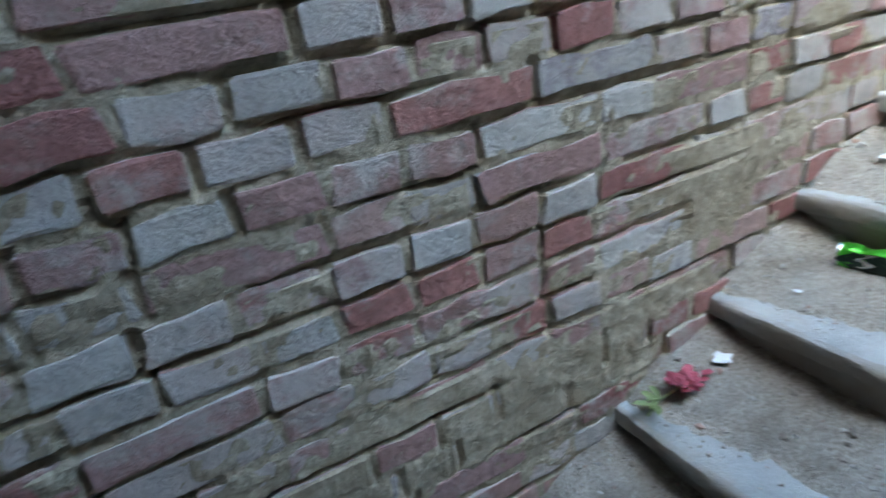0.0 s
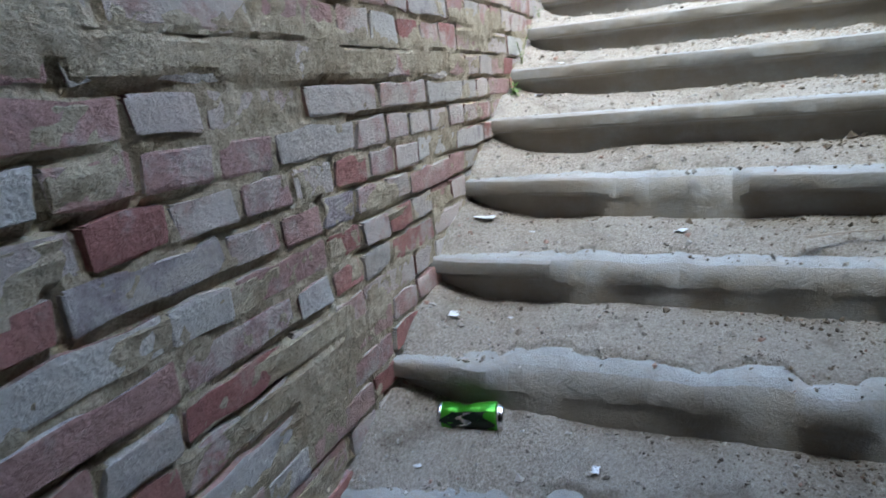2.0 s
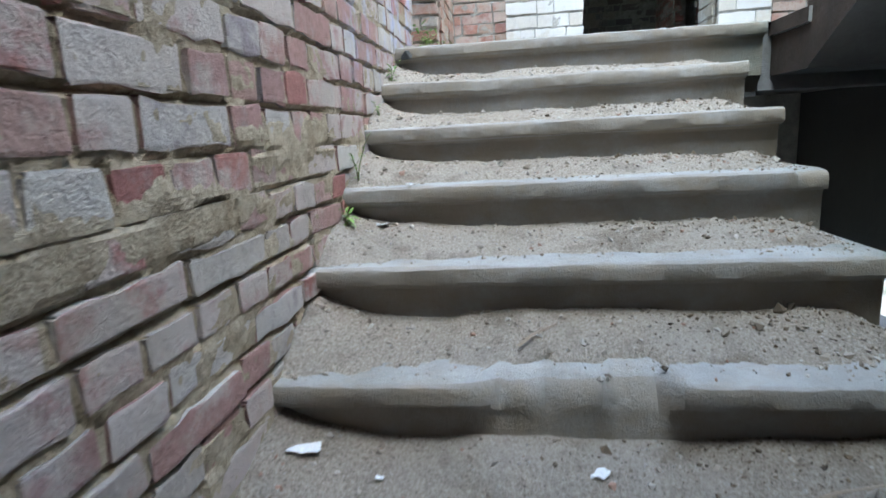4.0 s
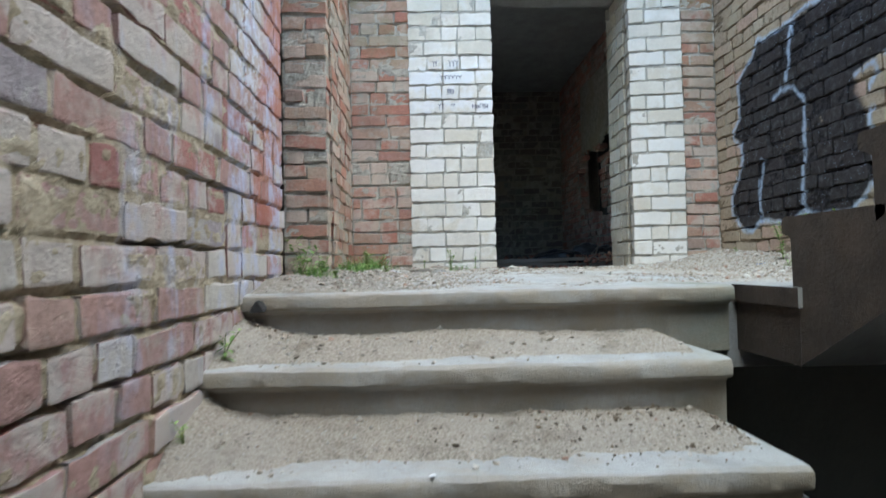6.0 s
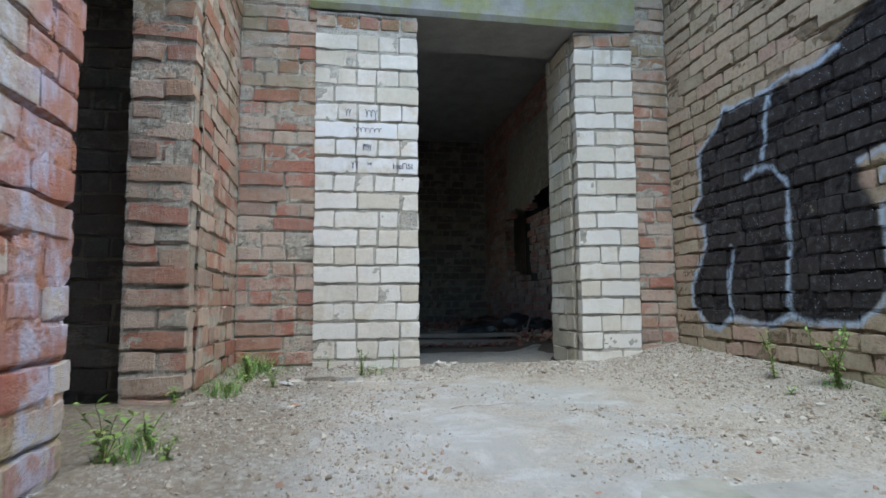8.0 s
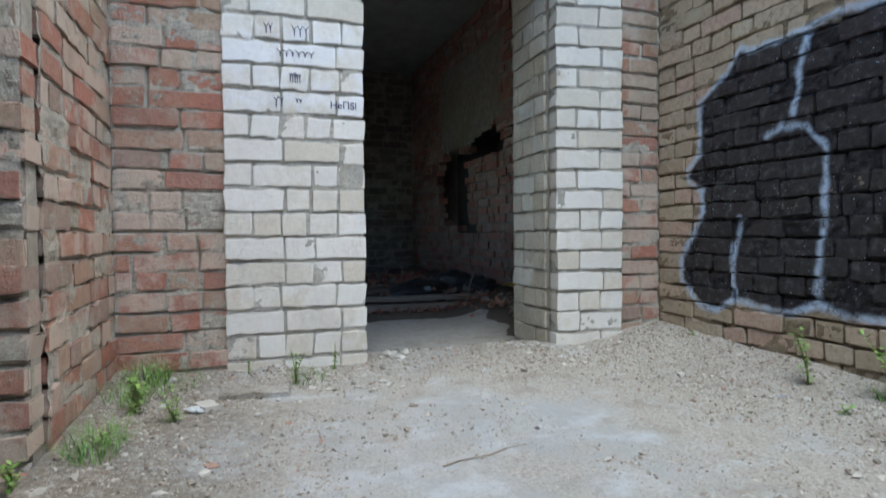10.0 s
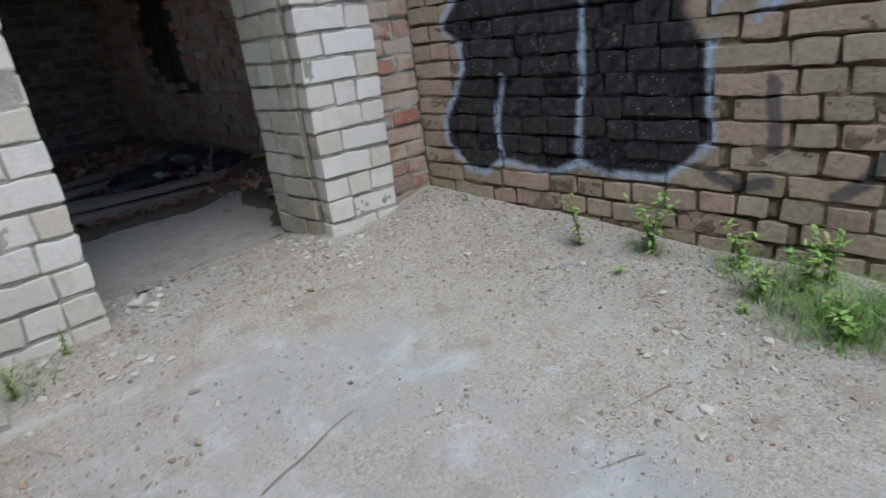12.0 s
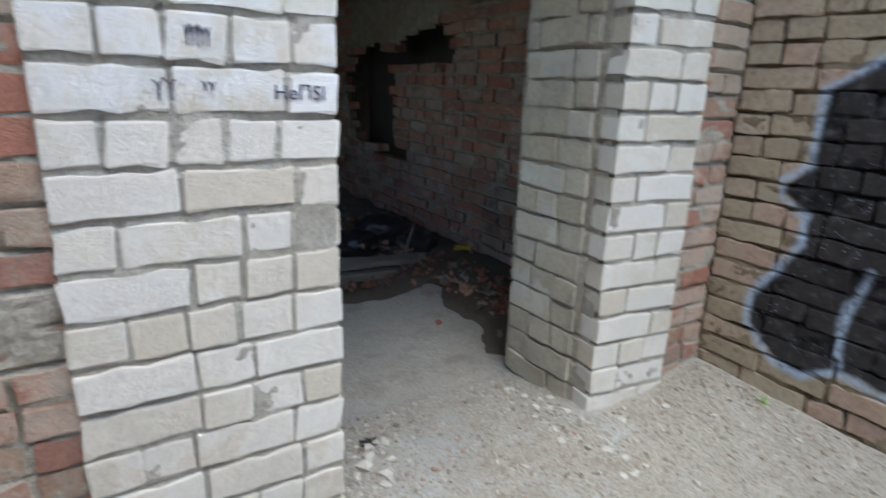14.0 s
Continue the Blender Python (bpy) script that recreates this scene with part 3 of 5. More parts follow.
def stair_relief(u, v, d):
    # patches where mortar was smeared over the bricks, and a flush band
    for cu, cv, ru, rv, a in ((0.75, -0.47, 0.9, 0.055, 0.016), (0.62, -1.06, 0.14, 0.17, 0.016), (0.95, -0.80, 0.12, 0.05, 0.012), (1.7, -0.36, 0.4, 0.05, 0.012), (-0.05, -1.38, 0.55, 0.16, 0.007), (0.35, -1.25, 0.22, 0.14, 0.008)):
        d -= 1.1 * a * smooth01(1.25 - math.hypot((u - cu) / ru, (v - cv) / rv) + 0.35 * fbm(u * 6, v * 6))
    return d


def open_joints(u, v):
    """Bed joints of the stair wall from which the mortar has fallen."""
    c = 0.0
    for u0, u1, w in ((1.45, 1.92, -0.035), (2.0, 2.28, -0.119), (1.05, 1.4, 0.049), (2.35, 2.7, 0.133), (2.55, 2.95, 0.301), (2.7, 3.1, 0.553), (0.4, 0.8, -0.203)):
        c = max(c, smooth01(1.5 - abs(v - w) / 0.014) * smooth01(1 - 2.2 * (abs(u - (u0 + u1) / 2) / (u1 - u0) - 0.45)))
    return c


SPLIT = -0.455
brick_wall("wall_stair_low", facing(0, WALL_Y, 0), -2.6, 3.44, SPLIT - 0.0715 * 24, SPLIT, 0.5, 0.0715, RED_STAIR, MORTAR, "weathered red and grey brick wall with smeared mortar at the foot of the stair", 3,
           centre=(0.6, -0.9), brick_h=0.0565, heads=(0.7, 0.9, 0.55, 0.85, 0.6), relief=stair_relief, rough=0.8, sunk=0.0035, loose=0.004, smear=0.010, raked=0.015, res=0.011, window=(-0.9, 2.3, SPLIT - 0.0715 * 21, SPLIT), low=-2.25)
brick_wall("wall_stair", facing(0, WALL_Y, 0), -2.6, 3.44, SPLIT, TOP, 0.5, 0.084, RED_STAIR, MORTAR, "weathered brick wall with pale paint splashes beside the stair", 4,
           centre=(2.1, 0.1), inset=(0, 0.03), ragged=(0, 0.05), brick_h=0.069, heads=(0.35, 0.8, 0.4, 0.85, 0.3), relief=stair_relief, rough=0.8, sunk=0.0035, loose=0.004, smear=0.010, raked=0.015, res=0.011, window=(-0.9, 3.405, SPLIT, 1.5), cleft=open_joints)
brick_wall("wall_pier", facing(4.40, WALL_Y - 0.01, 0), 0.115, FACE_X - 4.40 + 0.03, -0.1, TOP, 0.25, 0.084, RED_PIER, MORTAR_GREY, "red brick wall beyond the side opening", 5, centre=(0.2, 0.7), rough=1.5, res=0.014, low=-2.2, sunk=0.0045, loose=0.008, brick_h=0.071)
brick_wall("pier_front", facing(4.40, 1.095, -90), 0.0, 0.26, -0.1, TOP, 0.11, 0.084, RED_PIER, MORTAR_GREY, "broken red brick end of the pier beside the side opening", 6, centre=(0.1, 0.7),
           ragged=(0.01, 0.02), inset=(0, 0.02), rough=2.4, res=0.014, sunk=0.006, loose=0.010, raked=0.022, given=("HH", "S", "S", "HH", "S", "HH", "S", "S", "HH", "HH", "S", "HH", "S", "HH", "S", "S", "HH", "S", "HH", "S", "HH", "S", "S", "HH", "HH", "S"))
DOOR_L, DOOR_R, WHITE_L, WHITE_R, HEAD = -0.195, -1.205, 0.42, -1.59, 2.145
brick_wall("wall_door_red", facing(FACE_X, WALL_Y - 0.01, -90), 0.0, WALL_Y - 0.01 - WHITE_L + 0.03, -0.1, TOP, 0.49, 0.0845, RED_PIER, MORTAR_GREY, "patchy red brick wall beside the white doorway pier", 8, centre=(0.2, 0.7), low=-2.2, rough=1.3, res=0.012, sunk=0.004, loose=0.008, smear=0.06, brick_h=0.071, heads=(0.5, 0.8, 0.4))
LEFT_ROWS = ("SSH", "HHHHH", "SSH", "HHSH", "SHHH", "SHS", "HHHHH", "SHHH", "HSHH", "SSH", "HHHHH", "SSH", "HHHHH", "SSH", "HHHHH", "HSS", "HHHHH", "SHS", "SHHH", "HSS")
brick_wall("doorway_pier_wide", facing(FACE_X - 0.018, WHITE_L, -90), 0.0, WHITE_L - DOOR_L, -0.008, HEAD - 0.07, 0.50, 0.107, WHITE_BRICK, MORTAR_WHITE, "wide pier of white silicate bricks beside the open doorway", 9,
           centre=(0.3, 1), given=LEFT_ROWS, inset=(0.006, 0.012), brick_h=0.091, rough=0.7, res=0.012, low=-0.3, sunk=0.0050, loose=0.0015, smear=0.0, raked=0.009)
RIGHT_ROWS = ("SH", "HS", "HHH", "SH", "HS", "SH", "HHH", "SH", "HS", "SH", "HS", "HHH", "SH", "HS", "SH", "HS", "SH", "HS", "HHH", "SH")
brick_wall("doorway_pier_narrow", facing(FACE_X + 0.018, DOOR_R, -97), 0.0, DOOR_R - WHITE_R, 0.01, HEAD - 0.07, 0.115, 0.107, WHITE_BRICK, MORTAR_WHITE, "narrow pier of white silicate bricks beside the open doorway", 10,
           centre=(0.2, 1), given=RIGHT_ROWS, inset=(0.012, 0.006), brick_h=0.091, rough=0.7, res=0.012, low=-0.3, sunk=0.0050, loose=0.0015, smear=0.0, raked=0.009)
brick_wall("doorway_reveal", facing(FACE_X + 0.52, DOOR_R, 180), 0.0, 0.385, 0.01, HEAD + 0.005, 0.12, 0.107, REVEAL_BRICK, MORTAR_GREY, "stained white brick reveal inside the open doorway, coloured darker for its shaded side", 11,
           centre=(0.2, 1), inset=(-0.02, -0.03), given=("SH", "HS", "HHH", "SH", "HHH", "HS", "SH", "HHH"), brick_h=0.094, rough=1.2, res=0.016, low=-0.3, sunk=0.010, loose=0.003, smear=0.0, raked=0.014)
brick_wall("wall_door_strip", facing(FACE_X, WHITE_R, -90), 0.0, WHITE_R - PAINT_Y, -0.1, TOP, 0.49, 0.0845, RED_PIER, MORTAR_GREY, "narrow strip of red brick in the corner by the doorway", 12, centre=(0.1, 0.7), low=-2.2, rough=0.9, inset=(-0.02, -0.3), sunk=0.005, loose=0.008, res=0.013)
core = part("wall_door_core", mesh_of("wall_door_core", *boxes((FACE_X + 0.10, FACE_X + 0.485, WHITE_R, DOOR_R - 0.13, -2.2, HEAD), (FACE_X + 0.01, FACE_X + 0.49, WHITE_R, WHITE_L, 2.62, TOP),
                                                                (FACE_X + 0.01, FACE_X + 0.48, WHITE_R, WHITE_L, -2.2, -0.31)), MORTAR_GREY))
tagged(core, "plain mortar core of the doorway wall", "wall", kind="structure")
for name, y0, width, seed in (("pier_cap_wide", WHITE_L, WHITE_L - DOOR_L, 31), ("pier_cap_narrow", DOOR_R, DOOR_R - WHITE_R, 32)):
    brick_wall(name, facing(FACE_X - 0.020 if seed == 31 else FACE_X + 0.016, y0, -90 if seed == 31 else -97), 0.0, width, HEAD - 0.094, HEAD + 0.012, 0.10, 0.086, RED_PIER, MORTAR_GREY, "single course of red bricks between the white pier and the lintel", seed,
               heads=(1.0,), inset=(0.008, 0.008), brick_h=0.074, rough=1.0, res=0.013)


def stepped_crack(u, v):
    x = FACE_X - u
    line = 3.60 + 0.27 * smooth01((v - 0.05) / 0.5)
    return smooth01(1.6 - abs(x - line) / 0.06) * smooth01((0.68 - v) / 0.08)


brick_wall("wall_painted", facing(FACE_X, PAINT_Y, 180), 0.0, 3.4, -0.05, TOP, 0.45, 0.083, TAN_BRICK, MORTAR_TAN, "tan brick wall sprayed black with pale blue graffiti lines beside the landing", 14,
           centre=(1.3, 0.7), heads=(0.25, 0.6, 0.3, 0.5), inset=(-0.04, 0.0), rough=1.5, res=0.011, sunk=0.006, loose=0.008, raked=0.020, brick_h=0.071, cleft=stepped_crack)
# Wall base coloured black for the shade under the landing.
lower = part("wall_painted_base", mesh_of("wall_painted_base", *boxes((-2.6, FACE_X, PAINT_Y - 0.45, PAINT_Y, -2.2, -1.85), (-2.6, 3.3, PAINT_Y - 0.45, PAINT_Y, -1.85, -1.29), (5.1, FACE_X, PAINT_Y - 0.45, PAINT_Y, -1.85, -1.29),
                                                                      (-2.6, FACE_X, PAINT_Y - 0.45, PAINT_Y, -1.29, -0.05)), SHADE_BLACK))
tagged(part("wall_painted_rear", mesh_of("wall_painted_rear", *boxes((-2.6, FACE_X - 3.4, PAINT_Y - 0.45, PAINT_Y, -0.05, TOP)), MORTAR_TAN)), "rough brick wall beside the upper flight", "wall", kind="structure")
tagged(lower, "base of the brick wall, coloured black for shade, with a low opening under the landing", "wall", kind="structure")
end_wall = part("wall_end", mesh_of("wall_end", *boxes((-3.0, -2.6, PAINT_Y - 0.45, WALL_Y + 0.5, -2.2, TOP)), MORTAR))
tagged(end_wall, "plain wall behind the foot of the stair", "wall", kind="structure")
# Unseen half landing, added to shade the right side of the lower flight.
half = part("half_landing", mesh_of("half_landing", *boxes((-2.6, 0.72, PAINT_Y + 0.01, -0.662, 1.0, 1.18)), CONCRETE_RAW))
tagged(half, "unseen concrete half landing added at the head of the upper flight for its shade", "landing", kind="structure")
# Unseen slab, added to keep sky light off the foot of the stair.
cover = part("ceiling_stair", mesh_of("ceiling_stair", *boxes((-2.6, COVER_X, PAINT_Y, WALL_Y, COVER_Z, COVER_Z + 0.2)), CONCRETE_RAW))
tagged(cover, "unseen concrete slab added over the foot of the stair to darken it", "ceiling", kind="structure")
over_opening = part("side_opening_head", mesh_of("side_opening_head", *boxes((3.44, 4.40, WALL_Y + 0.02, WALL_Y + 0.5, 2.3, TOP), (4.40, 5.25, 1.10, WALL_Y + 0.5, 2.3, TOP)), CONCRETE_RAW))
tagged(over_opening, "concrete head over the dark side opening", "lintel", kind="structure")

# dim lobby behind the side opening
brick_wall("wall_lobby", facing(5.05, 3.0, -90), 0.0, 1.92, -0.1, 2.4, 0.2, 0.107, SHADED_BRICK, MORTAR_ROOM, "grey brick wall inside the side opening, coloured darker for shade", 15, centre=(1.4, 0.7), brick_h=0.092, res=0.03, parts=120)
lobby = part("lobby_shell", mesh_of("lobby_shell", *boxes((2.0, 5.25, 3.0, 3.2, -0.3, 2.6), (1.8, 2.0, WALL_Y + 0.5, 3.2, -0.3, 2.6), (1.8, 5.25, WALL_Y + 0.5, 3.2, 2.41, 2.6), (2.0, 5.05, WALL_Y + 0.5, 3.0, -0.3, -0.05)), PLASTER))
tagged(lobby, "dark plastered lobby behind the side opening", "wall", kind="structure")


def lintel_beam():
    ny, nz = 70, 14
    vs, fs = [], []
    y0, y1, z0, z1 = WHITE_L + 0.03, WHITE_R - 0.02, HEAD + 0.02, 2.62
    for j in range(nz + 1):
        for i in range(ny + 1):
            y, z = y0 + (y1 - y0) * i / ny, z0 + (z1 - z0) * j / nz
            vs.append((FACE_X - 0.045 - 0.006 * fbm(y * 4, z * 6) - 0.003 * fbm(y * 21, z * 21) + 0.02 * (j == 0), y, z + 0.008 * fbm(y * 9, 2.2) * (j == 0)))
    fs = [(j * (ny + 1) + i, j * (ny + 1) + i + 1, (j + 1) * (ny + 1) + i + 1, (j + 1) * (ny + 1) + i) for j in range(nz) for i in range(ny)]
    k = len(vs)
    b, f = boxes((FACE_X - 0.02, FACE_X + 0.47, y1, y0, z0 + 0.004, z1))
    return vs + b, fs + [tuple(q + k for q in g) for g in f]


tagged(part("lintel", mesh_of("lintel", *lintel_beam(), LINTEL, False)), "wide concrete lintel stained green with algae over the doorway", "lintel", kind="structure")


# ---- steps ----
CHIPS = {5: ((0.27, 0.24, 1.0),), 6: ((0.34, 0.17, 0.9), (0.02, 0.30, 0.8)), 7: ((0.40, 0.22, 1.0), (0.0, 0.34, 0.9)), 8: ((0.14, 0.36, 1.0),), 9: ((0.2, 0.3, 0.8),), 3: ((-0.42, 0.05, 0.3),), 1: ((0.1, 0.6, 0.16),), 10: ((0.1, 0.5, 0.7),)}


def chip_at(i, y):
    c = 0.0
    for cy, cr, amount in CHIPS.get(i, ()):
        c = max(c, amount * smooth01(2.6 * (1.0 - abs(y - cy + 0.06 * fbm(y * 9, i * 3.3)) / cr)) * (0.80 + 0.6 * fbm(y * 8, i + 5.1)))
    return min(1.0, max(0.0, c))


def step_mesh(i, y0, y1, flip=1, seed=0.0):
    """One precast step: rounded overhanging nose, set-back riser, tread; chipped along the nose where worn."""
    prof = [(0.36, -0.10), (0.36, 0.0), (0.12, 0.0), (0.05, 0.0), (0.014, -0.001), (0.004, -0.006), (0.0, -0.016), (0.001, -0.040), (0.008, -0.047), (0.030, -0.052), (0.040, -0.062), (0.043, -0.20), (0.10, -0.26)]
    worn = [(0.36, -0.10), (0.36, 0.0), (0.17, -0.002), (0.120, -0.008), (0.094, -0.020), (0.078, -0.036), (0.068, -0.050), (0.061, -0.064), (0.056, -0.075), (0.052, -0.085), (0.048, -0.095), (0.043, -0.20), (0.10, -0.26)]
    n = int(abs(y1 - y0) / 0.018)
    vs, fs = [], []
    for k in range(n + 1):
        y = y0 + (y1 - y0) * k / n
        c = chip_at(i, y) if flip > 0 else 0.0
        c = min(1.0, max(0.0, c + 0.05 * max(0, fbm(y * 7, i * 2.7 + seed))))
        for q, ((ax, az), (bx, bz)) in enumerate(zip(prof, worn)):
            j = 0.0035 * fbm(y * 5, q * 0.7 + i * 9) + 0.002 * fbm(y * 31, q * 1.9 + i) * (1 + 1.2 * c)
            on = 3 <= q <= 9
            vs.append((flip * (ax + (bx - ax) * c + j * on), y, az + (bz - az) * c + j * on * 0.8))
    m = len(prof)
    fs = [(k * m + q, k * m + (q + 1) % m, (k + 1) * m + (q + 1) % m, (k + 1) * m + q) for k in range(n) for q in range(m)]
    if flip < 0:
        fs = [tuple(reversed(f)) for f in fs]
    ends = [tuple(range(m)), tuple(range(n * m + m - 1, n * m - 1, -1))]
    return vs, fs + (ends if flip < 0 else [tuple(reversed(e)) for e in ends])


flight = tagged(new("lower_flight"), "worn concrete stair flight with chipped noses and sand on the treads", "stairs", kind="structure")
for i in range(0, 12):
    x, z = nose(i)
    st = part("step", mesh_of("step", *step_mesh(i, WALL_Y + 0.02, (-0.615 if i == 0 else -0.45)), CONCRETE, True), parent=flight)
    st.data.set_sharp_from_angle(angle=radians(38))
    st.location = (x, 0, z)
bar = lambda xa, za, xb, zb, y0, y1, d: ([(xa, y0, za), (xb, y0, zb), (xb, y1, zb), (xa, y1, za), (xa, y0, za - d), (xb, y0, zb - d), (xb, y1, zb - d), (xa, y1, za - d)],
                                         [(0, 1, 2, 3), (7, 6, 5, 4), (0, 4, 5, 1), (1, 5, 6, 2), (2, 6, 7, 3), (3, 7, 4, 0)])
for ya, yb in ((-0.36, -0.22), (0.55, 0.69)):
    part("stringer", mesh_of("stringer", *bar(-0.40, -2.10, 3.0, -0.13, ya, yb, 0.22), CONCRETE_RAW), parent=flight)
upper = tagged(new("upper_flight"), "concrete stair flight rising beside the landing with a dark underside", "stairs", kind="structure")
# The upper steps are out of view; the flight is lengthened for its shade.
for i in range(7):
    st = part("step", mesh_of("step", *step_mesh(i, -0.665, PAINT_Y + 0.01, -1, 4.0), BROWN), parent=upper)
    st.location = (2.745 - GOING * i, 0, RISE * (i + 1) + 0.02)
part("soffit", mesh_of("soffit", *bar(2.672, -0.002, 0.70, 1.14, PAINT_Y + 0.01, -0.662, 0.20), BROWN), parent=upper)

# ---- landing ----
def ground_rise(x, y):
    """Height of the dirt on the landing: bare in the middle, heaped along the walls."""
    h = 0.030 * smooth01((x - 3.1) / 2.2)
    h += (0.055 + 0.045 * smooth01((x - 3.6) / 1.5)) * smooth01(1 - (y - PAINT_Y) / 0.55) * smooth01((x - 2.95) / 0.5)
    h += 0.04 * smooth01(1 - (WALL_Y - y) / 0.45) * smooth01((x - 2.92) / 0.3)
    h += 0.032 * smooth01(1 - (FACE_X - x) / 0.35) * (1 if (y > DOOR_L or y < DOOR_R) else 0.1) * (0.5 + 0.9 * abs(fbm(y * 3, 1.0)))
    h -= 0.06 * smooth01((x - 5.5) / 0.5)
    live = smooth01((x - 2.93) / 0.25)
    return h + live * (0.010 * fbm(x * 2.2, y * 2.2) + 0.005 * fbm(x * 9, y * 9) + 0.0025 * fbm(x * 30, y * 30))


def floor_grid(x0, x1, y0, y1, step, fn):
    nx, ny = int((x1 - x0) / step), int((y1 - y0) / step)
    vs = [(x0 + (x1 - x0) * i / nx, y0 + (y1 - y0) * j / ny, 0) for j in range(ny + 1) for i in range(nx + 1)]
    vs = [(x, y, fn(x, y)) for x, y, _ in vs]
    return vs, [(j * (nx + 1) + i, j * (nx + 1) + i + 1, (j + 1) * (nx + 1) + i + 1, (j + 1) * (nx + 1) + i) for j in range(ny) for i in range(nx)]


vs, fs = floor_grid(2.955, 5.40, PAINT_Y, WALL_Y, 0.018, ground_rise)
k = len(vs)
b, f = boxes((3.02, FACE_X + 0.05, PAINT_Y, WALL_Y, -0.20, -0.03))
tagged(part("landing_floor", mesh_of("landing_floor", vs + b, fs + [tuple(q + k for q in g) for g in f], FLOOR, True)), "sandy concrete landing with bare pale patches and heaped grit along the walls", "floor", kind="structure")
vs, fs = floor_grid(5.40, 5.90, -1.33, -0.10, 0.02, ground_rise)
tagged(part("threshold", mesh_of("threshold", vs, fs, FLOOR, True)), "gritty concrete threshold in the open doorway", "floor", kind="structure")
vs, fs = floor_grid(3.30, 4.45, WALL_Y, WALL_Y + 0.55, 0.03, lambda x, y: ground_rise(x, WALL_Y) - 0.02)
tagged(part("side_threshold", mesh_of("side_threshold", vs, fs, FLOOR, True)), "dirty floor in the side opening", "floor", kind="structure")
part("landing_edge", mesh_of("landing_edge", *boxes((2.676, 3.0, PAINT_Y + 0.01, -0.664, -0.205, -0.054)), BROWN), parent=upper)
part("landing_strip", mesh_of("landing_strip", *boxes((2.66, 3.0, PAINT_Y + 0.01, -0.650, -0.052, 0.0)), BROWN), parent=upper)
beam = part("landing_beam", mesh_of("landing_beam", *boxes((2.985, 3.20, PAINT_Y, -0.62, -0.26, -0.002), (3.0, 3.20, -0.62, WALL_Y, -0.28, -0.205)), CONCRETE_RAW))
tagged(beam, "concrete beam along the landing edge", "beam", kind="structure")
# Unseen slab whose edge is set to shade the tops of the landing walls.
slab = part("ceiling", mesh_of("ceiling", *boxes((CEIL_X, FACE_X + 0.49, PAINT_Y - 0.45, WALL_Y + 0.5, TOP, TOP + 0.2)), CONCRETE_RAW))
tagged(slab, "unseen concrete slab added above the landing to shade the wall tops", "ceiling", kind="structure")
# Floor coloured black for the shade under the stair.
base_floor = part("floor_low", mesh_of("floor_low", *boxes((-2.6, FACE_X, PAINT_Y, WALL_Y, -2.15, -2.016)), SHADE_BLACK))
tagged(base_floor, "concrete floor under the stair, coloured black for shade", "floor", kind="structure")
gr = bmesh.new()
bmesh.ops.create_grid(gr, x_segments=40, y_segments=40, size=600)
ground = part("ground", gr, SAND)
ground.location = (0, 0, -2.2)
tagged(ground, "bare sandy ground outside", "ground", kind="structure")

# ---- dark room behind the doorway ----
HOLE = [(9.40, 1.50), (9.34, 1.20), (9.28, 0.90), (9.02, 0.74), (8.48, 0.64), (8.12, 0.67), (8.12, 0.71), (8.33, 0.74), (8.40, 0.84), (8.36, 1.16), (8.38, 1.42), (7.99, 1.39), (7.52, 1.36), (7.50, 1.70), (7.70, 1.66), (7.99, 1.60), (8.43, 1.53), (8.90, 1.55)]


def in_gap(u, v):
    """Inside the ragged hole that was knocked through the inner skin of bricks."""
    x, z = FAR_X - u + 0.04 * fbm(u * 5, v * 6), v + 0.025 * fbm(u * 6, v * 5 + 3)
    inside = False
    for (ax, az), (bx, bz) in zip(HOLE, HOLE[1:] + HOLE[:1]):
        if (az > z) != (bz > z) and x < ax + (bx - ax) * (z - az) / (bz - az):
            inside = not inside
    return inside


def on_plaster(u, v):
    x = FAR_X - u
    edge = 1.56 + 0.16 * smooth01((8.5 - x) / 0.8) + 0.05 * fbm(x * 4, 2)
    return 7.55 + 0.06 * fbm(v * 4, 1) < x < 9.2 + 0.04 * fbm(v * 6, 5) and edge < v < 2.5


def room_relief(u, v, d):
    if in_gap(u, v):
        return 0.42
    return -0.015 + 0.004 * fbm(u * 9, v * 9) if on_plaster(u, v) else d


brick_wall("wall_room", facing(FAR_X, ROOM_Y, 180), 0.0, FAR_X - FACE_X - 0.49, -0.1, 2.9, 0.55, 0.084, ROOM_BRICK, MORTAR_ROOM, "dim red brick wall with a black gap and a patch of bare plaster", 21,
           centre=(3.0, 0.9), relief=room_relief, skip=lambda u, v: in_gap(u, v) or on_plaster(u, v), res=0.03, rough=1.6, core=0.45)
# Black sheet added behind the hole, in place of the shade inside it.
tagged(part("cavity_back", mesh_of("cavity_back", *boxes((7.2, 9.6, ROOM_Y - 0.44, ROOM_Y - 0.36, 0.4, 1.95)), SHADE_BLACK)), "black sheet added behind the broken brick wall for the shade in the hole", "wall", kind="structure")
